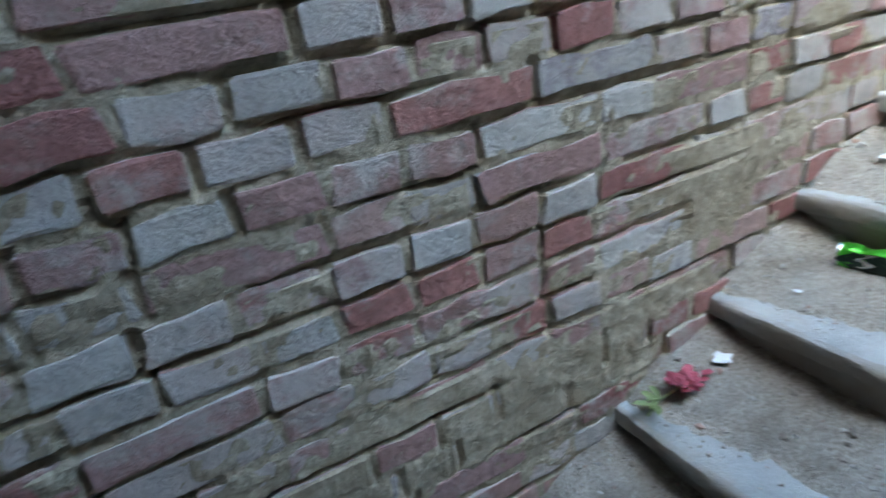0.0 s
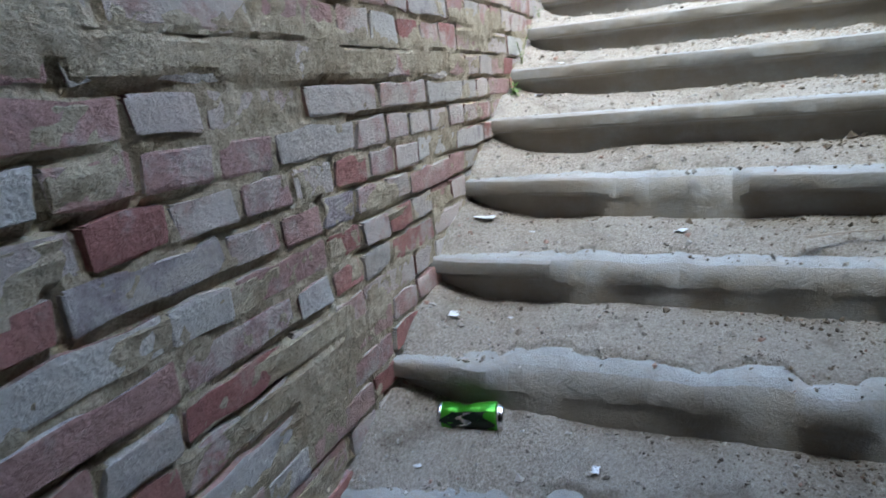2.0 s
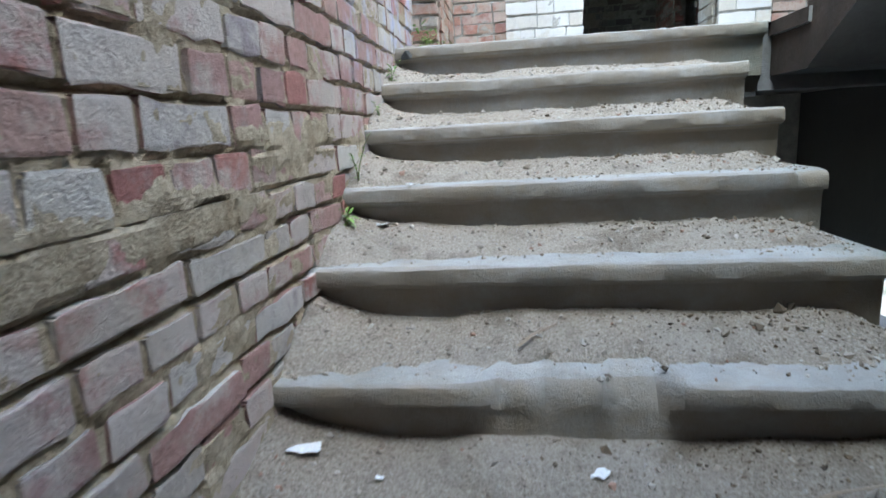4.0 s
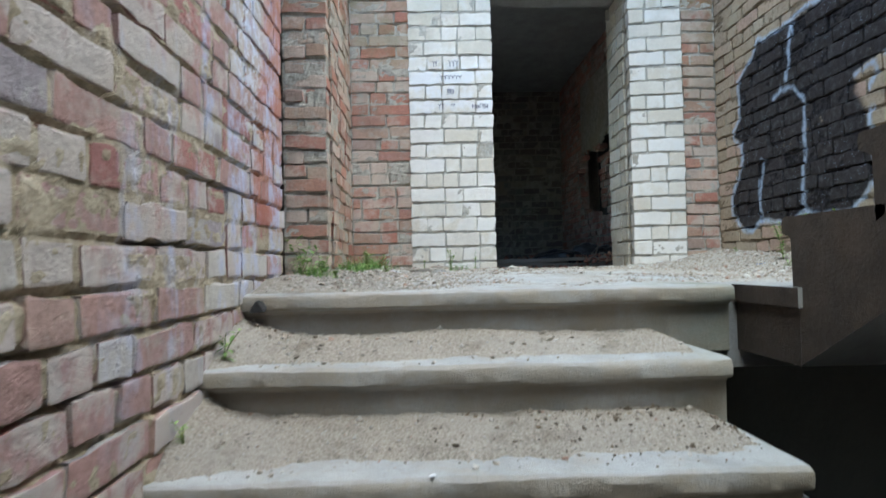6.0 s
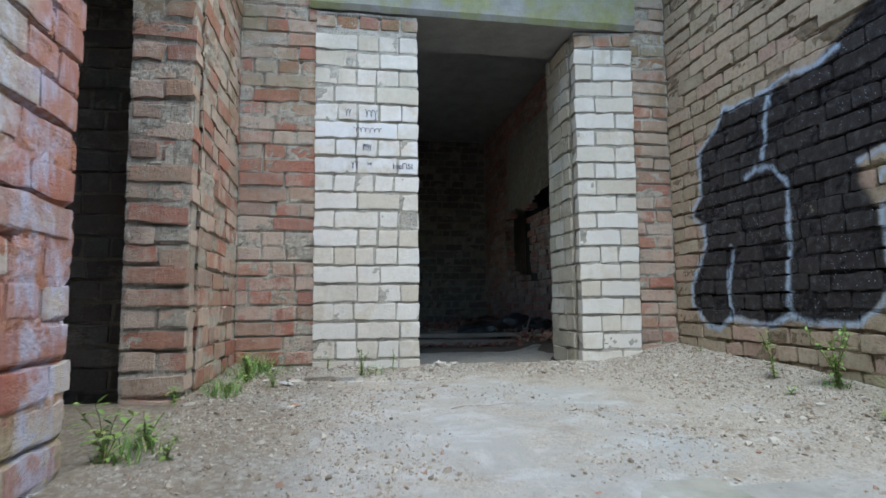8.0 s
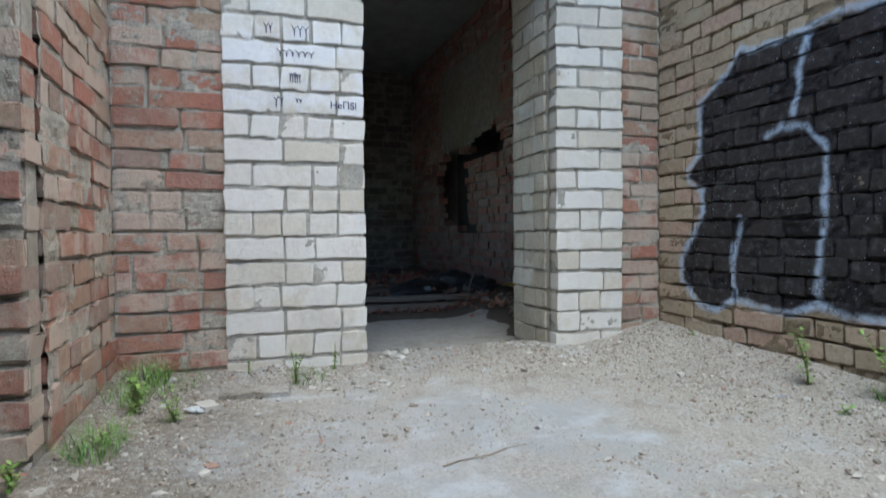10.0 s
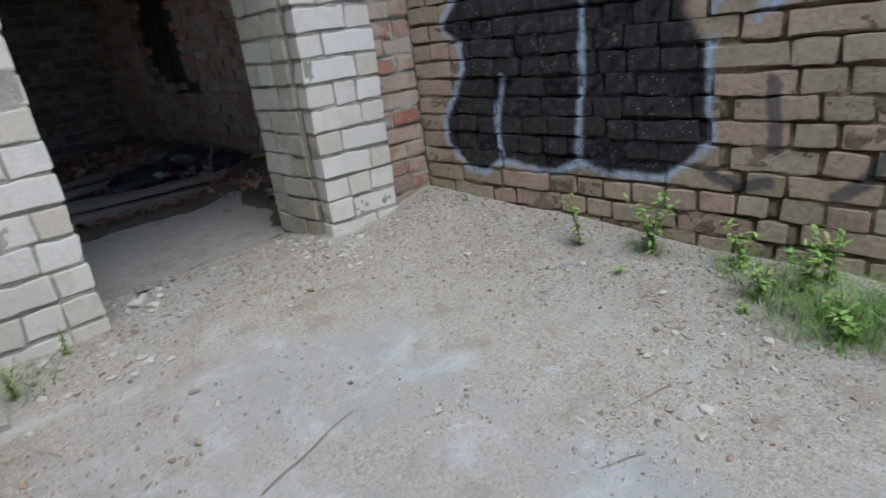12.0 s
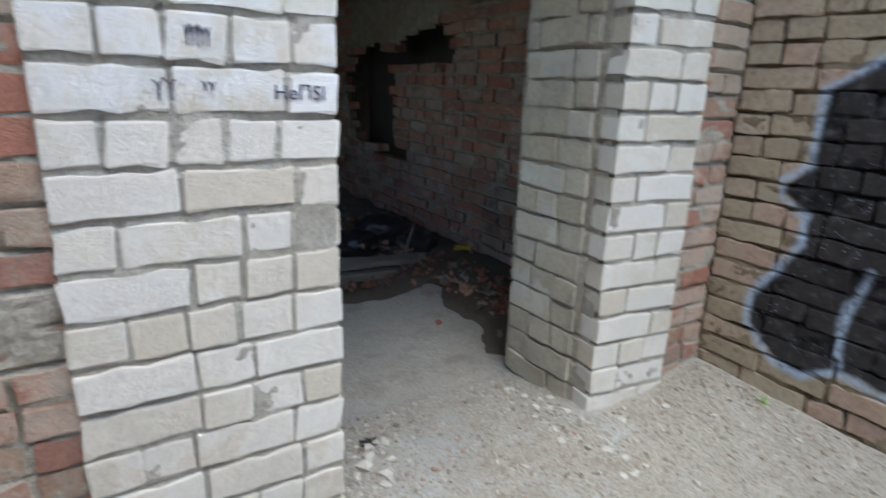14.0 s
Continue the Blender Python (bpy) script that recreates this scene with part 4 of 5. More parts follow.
# The gap in the left wall is unseen, added to brighten the room.
vs, fs = boxes((FAR_X, FAR_X + 0.2, ROOM_Y - 0.5, 1.6, -0.2, 2.9), (FACE_X + 0.49, 6.4, 1.5, 1.7, -0.2, 2.9), (8.0, FAR_X + 0.2, 1.5, 1.7, -0.2, 2.9), (6.4, 8.0, 1.5, 1.7, -0.2, 0.95), (6.4, 8.0, 1.5, 1.7, 2.15, 2.9), (FACE_X + 0.487, FACE_X + 0.6, DOOR_L + 0.004, 1.5, -0.2, 2.9), (FACE_X + 0.487, FACE_X + 0.6, ROOM_Y, DOOR_R - 0.13, -0.2, 2.9),
               (FACE_X + 0.487, FACE_X + 0.6, DOOR_R - 0.13, DOOR_L + 0.004, 2.30, 2.9))
tagged(part("room_shell", mesh_of("room_shell", vs, fs, MORTAR_ROOM)), "dark walls of the room behind the doorway with an unseen gap added to let in light", "wall", kind="structure")
brick_wall("wall_room_far", facing(FAR_X - 0.002, 1.5, -90), 0.0, 1.5 - ROOM_Y, -0.1, 2.9, 0.1, 0.107, SHADED_BRICK, MORTAR_ROOM, "grey brick wall at the far end of the dark room, coloured darker for shade", 22, centre=(3.0, 0.8), res=0.04, brick_h=0.092, parts=200)
tagged(part("ceiling_room", mesh_of("ceiling_room", *boxes((FACE_X + 0.487, FAR_X + 0.2, ROOM_Y - 0.5, 1.7, 2.86, 3.06)), CONCRETE_RAW)), "dark concrete ceiling of the room", "ceiling", kind="structure")
vs, fs = floor_grid(5.88, FAR_X, ROOM_Y, 1.5, 0.05, lambda x, y: -0.02 + 0.02 * fbm(x * 2, y * 2) + 0.05 * smooth01((x - 7.4) / 1.0) * (0.6 + fbm(x * 3, y * 3)) + 0.16 * smooth01(1 - (y - ROOM_Y) / 0.75) * smooth01((x - 5.9) / 0.9))
tagged(part("floor_room", mesh_of("floor_room", vs, fs, FLOOR, True)), "rubble-strewn concrete floor of the dark room", "floor", kind="structure")


def room_dirt(x, y):
    """Dark soil past the concrete pad and heaped against the brick wall."""
    base = -0.02 + 0.02 * fbm(x * 2, y * 2) + 0.05 * smooth01((x - 7.4) / 1.0) * (0.6 + fbm(x * 3, y * 3)) + 0.16 * smooth01(1 - (y - ROOM_Y) / 0.75) * smooth01((x - 5.9) / 0.9)
    far = x - 7.0 + 0.10 * fbm(y * 3, 2.0)
    side = (-1.30 - 0.12 * (x - 5.9) - y + 0.10 * fbm(x * 4, 7.0)) * 1.4
    return base - 0.03 + 0.06 * smooth01(0.5 + max(far, side) / 0.16) + 0.010 * fbm(x * 8, y * 8) + 0.006 * fbm(x * 25, y * 25)


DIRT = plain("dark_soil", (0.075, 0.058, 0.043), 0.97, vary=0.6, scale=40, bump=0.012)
vs, fs = floor_grid(5.92, FAR_X, ROOM_Y, 1.4, 0.035, room_dirt)
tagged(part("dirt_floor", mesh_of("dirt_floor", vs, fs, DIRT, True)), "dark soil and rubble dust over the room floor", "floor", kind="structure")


# ---- sand and gravel ----
def tread_sand(i, dx, y):
    """Height of the sand over a tread, dx metres behind its nose."""
    wall = 0.060 * math.exp(-max(0.0, WALL_Y - y) / 0.085) * smooth01((dx - 0.01) / 0.13)
    back = (0.050 + 0.018 * fbm(y * 2.2, i * 5.0)) * smooth01((dx - 0.05 - 0.03 * fbm(y * 3, i)) / 0.27)
    fine = 0.006 * fbm(dx * 12, y * 12, i) + 0.0035 * fbm(dx * 45, y * 45, i)
    return -0.007 + wall + back * smooth01((y + 0.47) / 0.12) + fine * smooth01(dx / 0.08)


for i in range(1, 12):
    x0, z0 = nose(i)
    nx, ny = 22, 80
    vs = []
    for j in range(ny + 1):
        for q in range(nx + 1):
            y = -0.445 + 1.305 * j / ny
            start = 0.016 + 0.145 * chip_at(i, y)
            dx = start + (0.334 - start) * q / nx
            vs.append((x0 + dx - 0.010 * (q == 0), y, z0 + tread_sand(i, dx, y) - 0.035 * (q == 0)))
    fs = [(j * (nx + 1) + q, j * (nx + 1) + q + 1, (j + 1) * (nx + 1) + q + 1, (j + 1) * (nx + 1) + q) for j in range(ny) for q in range(nx)]
    tagged(part("sand_drift", mesh_of("sand_drift", vs, fs, SAND, True)), "pale gritty sand drifted over a stair tread", "sand", kind="stuff")


def pebbles(name, spots, mat, label, seed):
    """Small angular stones, one joined mesh. spots: x, y, z, size."""
    rng = random.Random(seed)
    vs, fs = [], []
    octa = ((1, 0, 0), (0, 1, 0), (-1, 0, 0), (0, -1, 0), (0, 0, 1), (0, 0, -1))
    tri = ((0, 1, 4), (1, 2, 4), (2, 3, 4), (3, 0, 4), (1, 0, 5), (2, 1, 5), (3, 2, 5), (0, 3, 5))
    for x, y, z, r in spots:
        k = len(vs)
        turn = Euler((rng.uniform(0, 6.3), rng.uniform(0, 6.3), rng.uniform(0, 6.3))).to_matrix()
        sx, sy, sz = r * rng.uniform(0.7, 1.4), r * rng.uniform(0.6, 1.1), r * rng.uniform(0.4, 0.9)
        for a, b, c in octa:
            p = turn @ Vector((a * sx + rng.uniform(-0.3, 0.3) * r, b * sy + rng.uniform(-0.3, 0.3) * r, c * sz))
            vs.append((x + p.x, y + p.y, z + p.z * 0.75 + r * 0.2))
        fs += [tuple(k + q for q in t) for t in tri]
    return tagged(part(name, mesh_of(name, vs, fs, mat)), label, "gravel", kind="stuff")


rng = random.Random(77)
spots = []
while len(spots) < 60000:
    x, y = rng.uniform(2.98, 5.85), rng.uniform(PAINT_Y + 0.02, WALL_Y - 0.03)
    if x > FACE_X - 0.03 and not DOOR_R + 0.02 < y < DOOR_L - 0.02:
        continue
    want = 0.12 - 0.10 * smooth01((3.7 - x) / 0.5) + 0.55 * smooth01(1 - (y - PAINT_Y) / 1.1) + (0.6 if x > 4.2 else 0.2) * smooth01(1 - (WALL_Y - y) / 0.6) + 0.5 * smooth01(1 - (FACE_X - x) / 0.6) + 0.35 * fbm(x * 1.6, y * 1.6)
    if rng.random() < want:
        r = min(0.018, 0.0019 * math.exp(rng.gauss(0.25, 0.62)))
        spots.append((x, y, ground_rise(x, y), r))
pebbles("gravel", spots, GRAVEL, "loose mixed gravel and grit scattered over the landing", 1)
spots = []
while len(spots) < 8000:
    i = rng.randint(1, 10)
    x0, z0 = nose(i)
    dx, y = rng.uniform(0.03, 0.33), rng.uniform(-0.43, 0.85)
    if rng.random() < 0.15 + 0.5 * smooth01((dx - 0.05) / 0.2) + 0.4 * (y > 0.6) + 0.5 * (y < -0.2 and i in (3, 4, 5, 7)):
        spots.append((x0 + dx, y, z0 + max(0.0, tread_sand(i, dx, y)), min(0.014, 0.0021 * math.exp(rng.gauss(0.3, 0.6)))))
pebbles("stair_grit", spots, GRAVEL, "small stones and grit lying on the stair treads", 2)
spots = []
while len(spots) < 4500:
    i = rng.randint(2, 10)
    x0, z0 = nose(i)
    dx, y = 0.33 - abs(rng.gauss(0, 0.11)), rng.uniform(-0.44, 0.45)
    if dx > 0.05 and rng.random() < smooth01((0.45 - y) / 0.7):
        spots.append((x0 + dx, y, z0 + max(0.0, tread_sand(i, dx, y)), 0.0019 * math.exp(rng.gauss(0.2, 0.6))))
pebbles("leaf_litter", spots, piece_material("dry_leaf_litter", [(0.0, (0.14, 0.11, 0.08)), (0.4, (0.20, 0.155, 0.11)), (0.7, (0.10, 0.08, 0.06)), (0.9, (0.28, 0.22, 0.15))]), "dark crumbled leaf litter along the backs of the treads", 6)
spots = [(rng.uniform(7.7, 10.2), rng.uniform(-1.85, 0.6), 0.05, rng.uniform(0.01, 0.05)) for _ in range(1500)]
spots += [(rng.uniform(5.95, 8.5), ROOM_Y + abs(rng.gauss(0.05, 0.22)), 0.06 + 0.09 * rng.random(), rng.uniform(0.008, 0.04)) for _ in range(1300)]
spots += [(rng.uniform(7.1, 8.2), rng.uniform(-1.8, -0.4), 0.01 + 0.03 * rng.random(), rng.uniform(0.006, 0.028)) for _ in range(1500)]
spots += [(rng.uniform(8.2, 9.8), ROOM_Y + abs(rng.gauss(0.1, 0.4)), 0.07 + 0.10 * rng.random(), rng.uniform(0.02, 0.06)) for _ in range(500)]
pebbles("brick_rubble", spots, piece_material("broken_brick", [(0.0, (0.25, 0.10, 0.07)), (0.4, (0.30, 0.17, 0.12)), (0.65, (0.22, 0.19, 0.16)), (0.85, (0.12, 0.10, 0.09))]), "broken brick rubble on the floor of the dark room", 3)


def chunk(x, y, z, r, mat, label, seed, flat=0.6, name="stone", category="stone", group=""):
    rng = random.Random(seed)
    bm = bmesh.new()
    bmesh.ops.create_icosphere(bm, subdivisions=1, radius=1)
    for v in bm.verts:
        f = 1 + 0.55 * fbm(v.co.x * 2.3 + seed, v.co.y * 1.3, v.co.z * 1.3)
        v.co = Vector((v.co.x * f * r, v.co.y * f * r * 0.8, max(-0.5, v.co.z) * f * r * flat))
    ob = part(name, bm, mat)
    ob.matrix_basis = pose(x, y, z + r * flat * 0.35, 0, 0, rng.uniform(0, 360))
    return tagged(ob, label, category, group)


STONE = plain("pale_stone_chip", (0.46, 0.44, 0.40), 0.9, vary=0.5, scale=50)
rng = random.Random(5)
for q in range(26):
    x, y = (rng.uniform(4.3, 5.28), rng.uniform(0.15, 0.78)) if q < 12 else (rng.uniform(3.1, 5.2), PAINT_Y + abs(rng.gauss(0.35, 0.3)) + 0.06)
    chunk(x, y, ground_rise(x, y), rng.uniform(0.010, 0.022), STONE, "pale broken stone chip lying on the gritty landing", q, group="stone chips on the landing")
for q in range(72):
    x, y = ((rng.uniform(5.02, 5.30), rng.uniform(-1.60, -0.95)), (rng.uniform(5.30, 5.75), -1.18 + abs(rng.gauss(0, 0.10))), (rng.uniform(4.95, 5.30), rng.uniform(-0.30, 0.10)), (rng.uniform(5.36, 5.72), -0.24 - abs(rng.gauss(0, 0.11))))[q % 4]
    chunk(x, y, ground_rise(x, y), rng.uniform(0.010, 0.022), STONE, "flat grey mortar chip at the foot of the doorway pier", 60 + q, flat=0.4, group="mortar chips by the doorway")
for q, (x, y) in enumerate(((5.49, -0.42), (5.54, -0.36), (5.50, -0.33), (5.60, -0.45), (5.44, -0.38))):
    chunk(x, y, ground_rise(x, y), 0.022 + 0.006 * (q % 3), STONE, "pale rubble chip on the doorway threshold", 40 + q, group="rubble chips in the doorway")


def slab_piece(x, y, z, a, b, c, turn, mat, name, label, category):
    bm = bmesh.new()
    bmesh.ops.create_cube(bm, size=1)
    bmesh.ops.subdivide_edges(bm, edges=bm.edges[:], cuts=3, use_grid_fill=True)
    for v in bm.verts:
        v.co = Vector((v.co.x * a, v.co.y * b, v.co.z * c))
        v.co += Vector((fbm(v.co.x * 20 + x, v.co.y * 20), fbm(v.co.y * 20, v.co.z * 20 + y), fbm(v.co.x * 20, v.co.y * 9, z))) * min(a, b) * 0.12
    ob = part(name, bm, mat)
    ob.matrix_basis = pose(x, y, z + c * 0.3, 0, 0, turn)
    return tagged(ob, label, category)


slab_piece(5.04, 0.30, ground_rise(5.04, 0.30) - 0.006, 0.16, 0.25, 0.03, -8, FLOOR, "concrete_shard", "flat concrete shard half sunk in the grit", "rubble")
slab_piece(4.90, 0.47, ground_rise(4.9, 0.47), 0.09, 0.06, 0.02, 30, STONE, "mortar_lump", "grey lump of old mortar on the grit", "rubble")


# ---- plants ----
def leaf(vs, fs, base, heading, pitch, length, width):
    k = len(vs)
    d = Vector((math.cos(heading) * math.cos(pitch), math.sin(heading) * math.cos(pitch), math.sin(pitch)))
    side = Vector((-math.sin(heading), math.cos(heading), 0))
    up = Vector((0, 0, 1))
    pts = [base, base + d * length * 0.35 + side * width * 0.42 + up * width * 0.12, base + d * length * 0.38, base + d * length * 0.35 - side * width * 0.42 + up * width * 0.12,
           base + d * length * 0.72 + side * width * 0.36, base + d * length * 0.74 - up * width * 0.06, base + d * length * 0.72 - side * width * 0.36, base + d * length - up * width * 0.3]
    vs += [tuple(p) for p in pts]
    fs += [tuple(k + q for q in f) for f in ((0, 2, 1), (0, 3, 2), (1, 2, 5, 4), (2, 3, 6, 5), (4, 5, 7), (5, 6, 7))]


def tube(points, radius, sides=5):
    vs, fs = [], []
    for i, p in enumerate(points):
        r = radius * (1 - 0.6 * i / (len(points) - 1))
        for s in range(sides):
            a = 2 * math.pi * s / sides
            vs.append((p[0] + r * math.cos(a), p[1] + r * math.sin(a), p[2] + 0.3 * r * math.sin(a)))
    n = len(points)
    fs = [(i * sides + s, i * sides + (s + 1) % sides, (i + 1) * sides + (s + 1) % sides, (i + 1) * sides + s) for i in range(n - 1) for s in range(sides)]
    return vs, fs + [tuple(range(sides - 1, -1, -1)), tuple(range((n - 1) * sides, n * sides))]


def weed(x, y, z, height, stems, seed, label, size=0.035):
    rng = random.Random(seed)
    root = tagged(new("weed"), label, "weed", "green weeds in the rubble")
    root.location = (x, y, z)
    lv, lf = [], []
    for s in range(stems):
        head, lean, tall = rng.uniform(0, 6.3), rng.uniform(0.05, 0.5), height * rng.uniform(0.6, 1.0)
        pts = [(math.cos(head) * lean * tall * t * t + 0.004 * rng.uniform(-1, 1), math.sin(head) * lean * tall * t * t, tall * t - 0.012) for t in (0, 0.2, 0.4, 0.6, 0.8, 1.0)]
        part("stem", mesh_of("stem", *tube(pts, 0.0022), STEM), parent=root)
        for q in range(int(7 + height * 50)):
            t = rng.uniform(0.12, 1.0)
            b = Vector((math.cos(head) * lean * tall * t * t, math.sin(head) * lean * tall * t * t, tall * t - 0.012))
            leaf(lv, lf, b, rng.uniform(0, 6.3), rng.uniform(-0.3, 0.8), size * rng.uniform(0.35, 0.9), size * rng.uniform(0.2, 0.4))
    part("leaves", mesh_of("leaves", lv, lf, LEAF), parent=root, label="small pointed green leaves")
    return root


def grass(x, y, z, spread, blades, height, seed, label):
    rng = random.Random(seed)
    vs, fs = [], []
    for _ in range(blades):
        a, r = rng.uniform(0, 6.3), spread * math.sqrt(rng.random())
        bx, by = math.cos(a) * r, math.sin(a) * r * 0.6
        h, head, lean, w = height * rng.uniform(0.3, 1.2), rng.uniform(0, 6.3), rng.uniform(0.4, 1.8), rng.uniform(0.001, 0.0026)
        k = len(vs)
        for t in (0, 0.4, 0.75, 1.0):
            cx, cy, cz = bx + math.cos(head) * lean * h * t * t, by + math.sin(head) * lean * h * t * t, h * t * (1 - 0.25 * t * lean) - 0.01
            ww = w * (1 - t * 0.95)
            vs += [(cx - math.sin(head) * ww, cy + math.cos(head) * ww, cz), (cx + math.sin(head) * ww, cy - math.cos(head) * ww, cz)]
        fs += [(k, k + 1, k + 3, k + 2), (k + 2, k + 3, k + 5, k + 4), (k + 4, k + 5, k + 7, k + 6)]
    ob = part("grass_tuft", mesh_of("grass_tuft", vs, fs, GRASS))
    ob.location = (x, y, z)
    return tagged(ob, label, "grass", "grass tufts by the wall")


for q, (x, y, h, n, size) in enumerate(((4.28, -1.63, 0.27, 3, 0.046), (4.02, -1.70, 0.26, 7, 0.05), (4.06, -1.52, 0.06, 2, 0.03), (5.0, -1.76, 0.05, 2, 0.03), (3.72, -1.74, 0.20, 6, 0.045), (3.50, -1.66, 0.18, 7, 0.045), (3.40, -1.56, 0.10, 6, 0.05), (3.22, -1.58, 0.12, 6, 0.06), (3.60, -1.58, 0.13, 6, 0.045), (3.36, -1.48, 0.10, 6, 0.05), (3.46, -1.74, 0.22, 6, 0.05),
                                      (3.30, -1.70, 0.16, 5, 0.04), (3.14, -1.70, 0.2, 6, 0.06), (3.62, -1.50, 0.05, 3, 0.035))):
    weed(x, y, ground_rise(x, y), h, n, 100 + q, "leafy green weed in the grit by the sprayed wall", size)
for q, (x, y, h, n, size) in enumerate(((4.84, 0.69, 0.19, 7, 0.045), (4.74, 0.56, 0.13, 5, 0.04), (5.10, 0.15, 0.17, 4, 0.032), (5.26, -0.03, 0.15, 3, 0.03), (5.29, 0.33, 0.08, 2, 0.03), (4.55, 0.72, 0.06, 4, 0.03))):
    weed(x, y, ground_rise(x, y), h, n, 130 + q, "leafy green weed at the foot of the doorway wall", size)
for q, (x, y, z, h, n, size) in enumerate(((3.50, 0.80, 0.03, 0.20, 4, 0.055), (3.66, 0.76, 0.03, 0.12, 5, 0.045), (3.56, 0.68, 0.03, 0.07, 4, 0.035), (4.30, 0.86, 0.05, 0.10, 4, 0.04))):
    weed(x, y, z, h, n, 150 + q, "broad-leaved green weed in the side opening", size)
for q, (i, dx, h, n, size) in enumerate(((1, 0.08, 0.10, 2, 0.04), (3, 0.08, 0.15, 3, 0.022), (4, 0.24, 0.06, 2, 0.045), (2, 0.12, 0.07, 2, 0.022))):
    x0, z0 = nose(i)
    weed(x0 + dx, 0.825, z0 + tread_sand(i, dx, 0.825), h, n, 170 + q, "small green weed growing where stair meets wall", size)
for q, (x, y, s, n, h) in enumerate(((3.66, -1.70, 0.14, 120, 0.14), (3.48, -1.60, 0.18, 260, 0.16), (3.28, -1.58, 0.18, 300, 0.18), (3.40, -1.47, 0.14, 150, 0.11), (4.05, -1.71, 0.07, 60, 0.08), (5.16, 0.10, 0.12, 70, 0.09), (5.22, 0.60, 0.18, 90, 0.08), (4.6, 0.72, 0.10, 60, 0.07), (3.12, -1.72, 0.12, 120, 0.16), (5.24, 0.70, 0.12, 200, 0.12), (5.05, 0.74, 0.14, 180, 0.10), (4.5, 0.74, 0.12, 140, 0.11), (3.6, 0.78, 0.12, 140, 0.10))):
    grass(x, y, ground_rise(x, y), s, n, h, 200 + q, "thin tuft of green and dry grass in the grit")


# ---- litter ----
def turned(profile, segments=28, squash=None):
    """A lathe mesh along z from (radius, height) pairs."""
    vs, fs = [], []
    for r, h in profile:
        for s in range(segments):
            a = 2 * math.pi * s / segments
            x, y, z = r * math.cos(a), r * math.sin(a), h
            vs.append(squash(x, y, z) if squash else (x, y, z))
    n = len(profile)
    fs = [(i * segments + s, i * segments + (s + 1) % segments, (i + 1) * segments + (s + 1) % segments, (i + 1) * segments + s) for i in range(n - 1) for s in range(segments)]
    return vs, fs + [tuple(range(segments - 1, -1, -1)), tuple(range((n - 1) * segments, n * segments))]


def dent(x, y, z):
    f = 1 - 0.42 * math.exp(-((z - 0.078) / 0.020) ** 2) * smooth01(0.5 + x / 0.05) - 0.3 * math.exp(-((z - 0.05) / 0.014) ** 2) * smooth01(0.4 - x / 0.05) - 0.14 * fbm(x * 40, y * 40, z * 30)
    return x * f, y * f, z


can = tagged(new("drink_can"), "crumpled green and black aluminium drink can lying on a step", "can")
steps_z = lambda a, b, n: [a + (b - a) * k / n for k in range(n + 1)]
can.matrix_basis = pose(0.835, 0.725, -1.285, 90, 30, 12)
shown = can.matrix_basis.to_3x3().inverted() @ Vector((-0.85, -0.50, 0.05))
FRONT = math.atan2(shown.y, shown.x)


def sleeve(radius, z0, z1, a0, a1, edge):
    """A piece of the can's printed skin between two angles, its ends cut by edge(angle)."""
    rows, cols = 12, 20
    vs = []
    for j in range(rows + 1):
        for i in range(cols + 1):
            a = FRONT + a0 + (a1 - a0) * i / cols
            lo, hi = z0 + edge(a, 0), z1 + edge(a, 1)
            vs.append(dent(radius * math.cos(a), radius * math.sin(a), lo + (hi - lo) * j / rows))
    return vs, [(j * (cols + 1) + i, j * (cols + 1) + i + 1, (j + 1) * (cols + 1) + i + 1, (j + 1) * (cols + 1) + i) for j in range(rows) for i in range(cols)]


part("can_print", mesh_of("can_print", *turned([(0.033, h) for h in steps_z(0.012, 0.138, 22)], squash=dent), CAN_GREEN, True), parent=can, label="bright green printed skin")
part("can_band", mesh_of("can_band", *sleeve(0.0337, 0.022, 0.122, -0.8, 0.8, lambda a, k: 0.014 * math.sin(a * 5 + k * 2)), CAN_DARK, True), parent=can, label="black printed panel")
part("can_patch", mesh_of("can_patch", *sleeve(0.0342, 0.052, 0.070, -0.75, 0.35, lambda a, k: 0.012 * math.sin(a * 9 + k)), ALU, True), parent=can, label="silver zigzag print")
part("lid", mesh_of("lid", *turned([(0.033, 0.1385), (0.031, 0.143), (0.027, 0.150), (0.027, 0.152), (0.025, 0.152), (0.024, 0.148), (0.002, 0.148)]), ALU, True), parent=can, label="bare aluminium lid")
part("can_base", mesh_of("can_base", *turned([(0.002, 0.008), (0.018, 0.006), (0.023, 0.0), (0.026, 0.001), (0.033, 0.0118)]), ALU, True), parent=can, label="bare aluminium base")

flower = tagged(new("plastic_flower"), "faded red artificial flower with a green stem lying on a step", "flower")
pts = [(0.0, 0.0, 0.0), (0.03, 0.005, 0.012), (0.07, 0.0, 0.014), (0.11, -0.01, 0.02)]
part("stem", mesh_of("stem", *tube(pts, 0.004), STEM), parent=flower)
lv, lf = [], []
rng = random.Random(9)
for q in range(46):
    leaf(lv, lf, Vector((0.115 + rng.uniform(-0.03, 0.03), -0.01 + rng.uniform(-0.026, 0.026), 0.022 + rng.uniform(0, 0.02))), rng.uniform(0, 6.3), rng.uniform(-0.1, 1.0), 0.028, 0.022)
part("petals", mesh_of("petals", lv, lf, RED_PETAL), parent=flower, label="crumpled faded red petals")
lv, lf = [], []
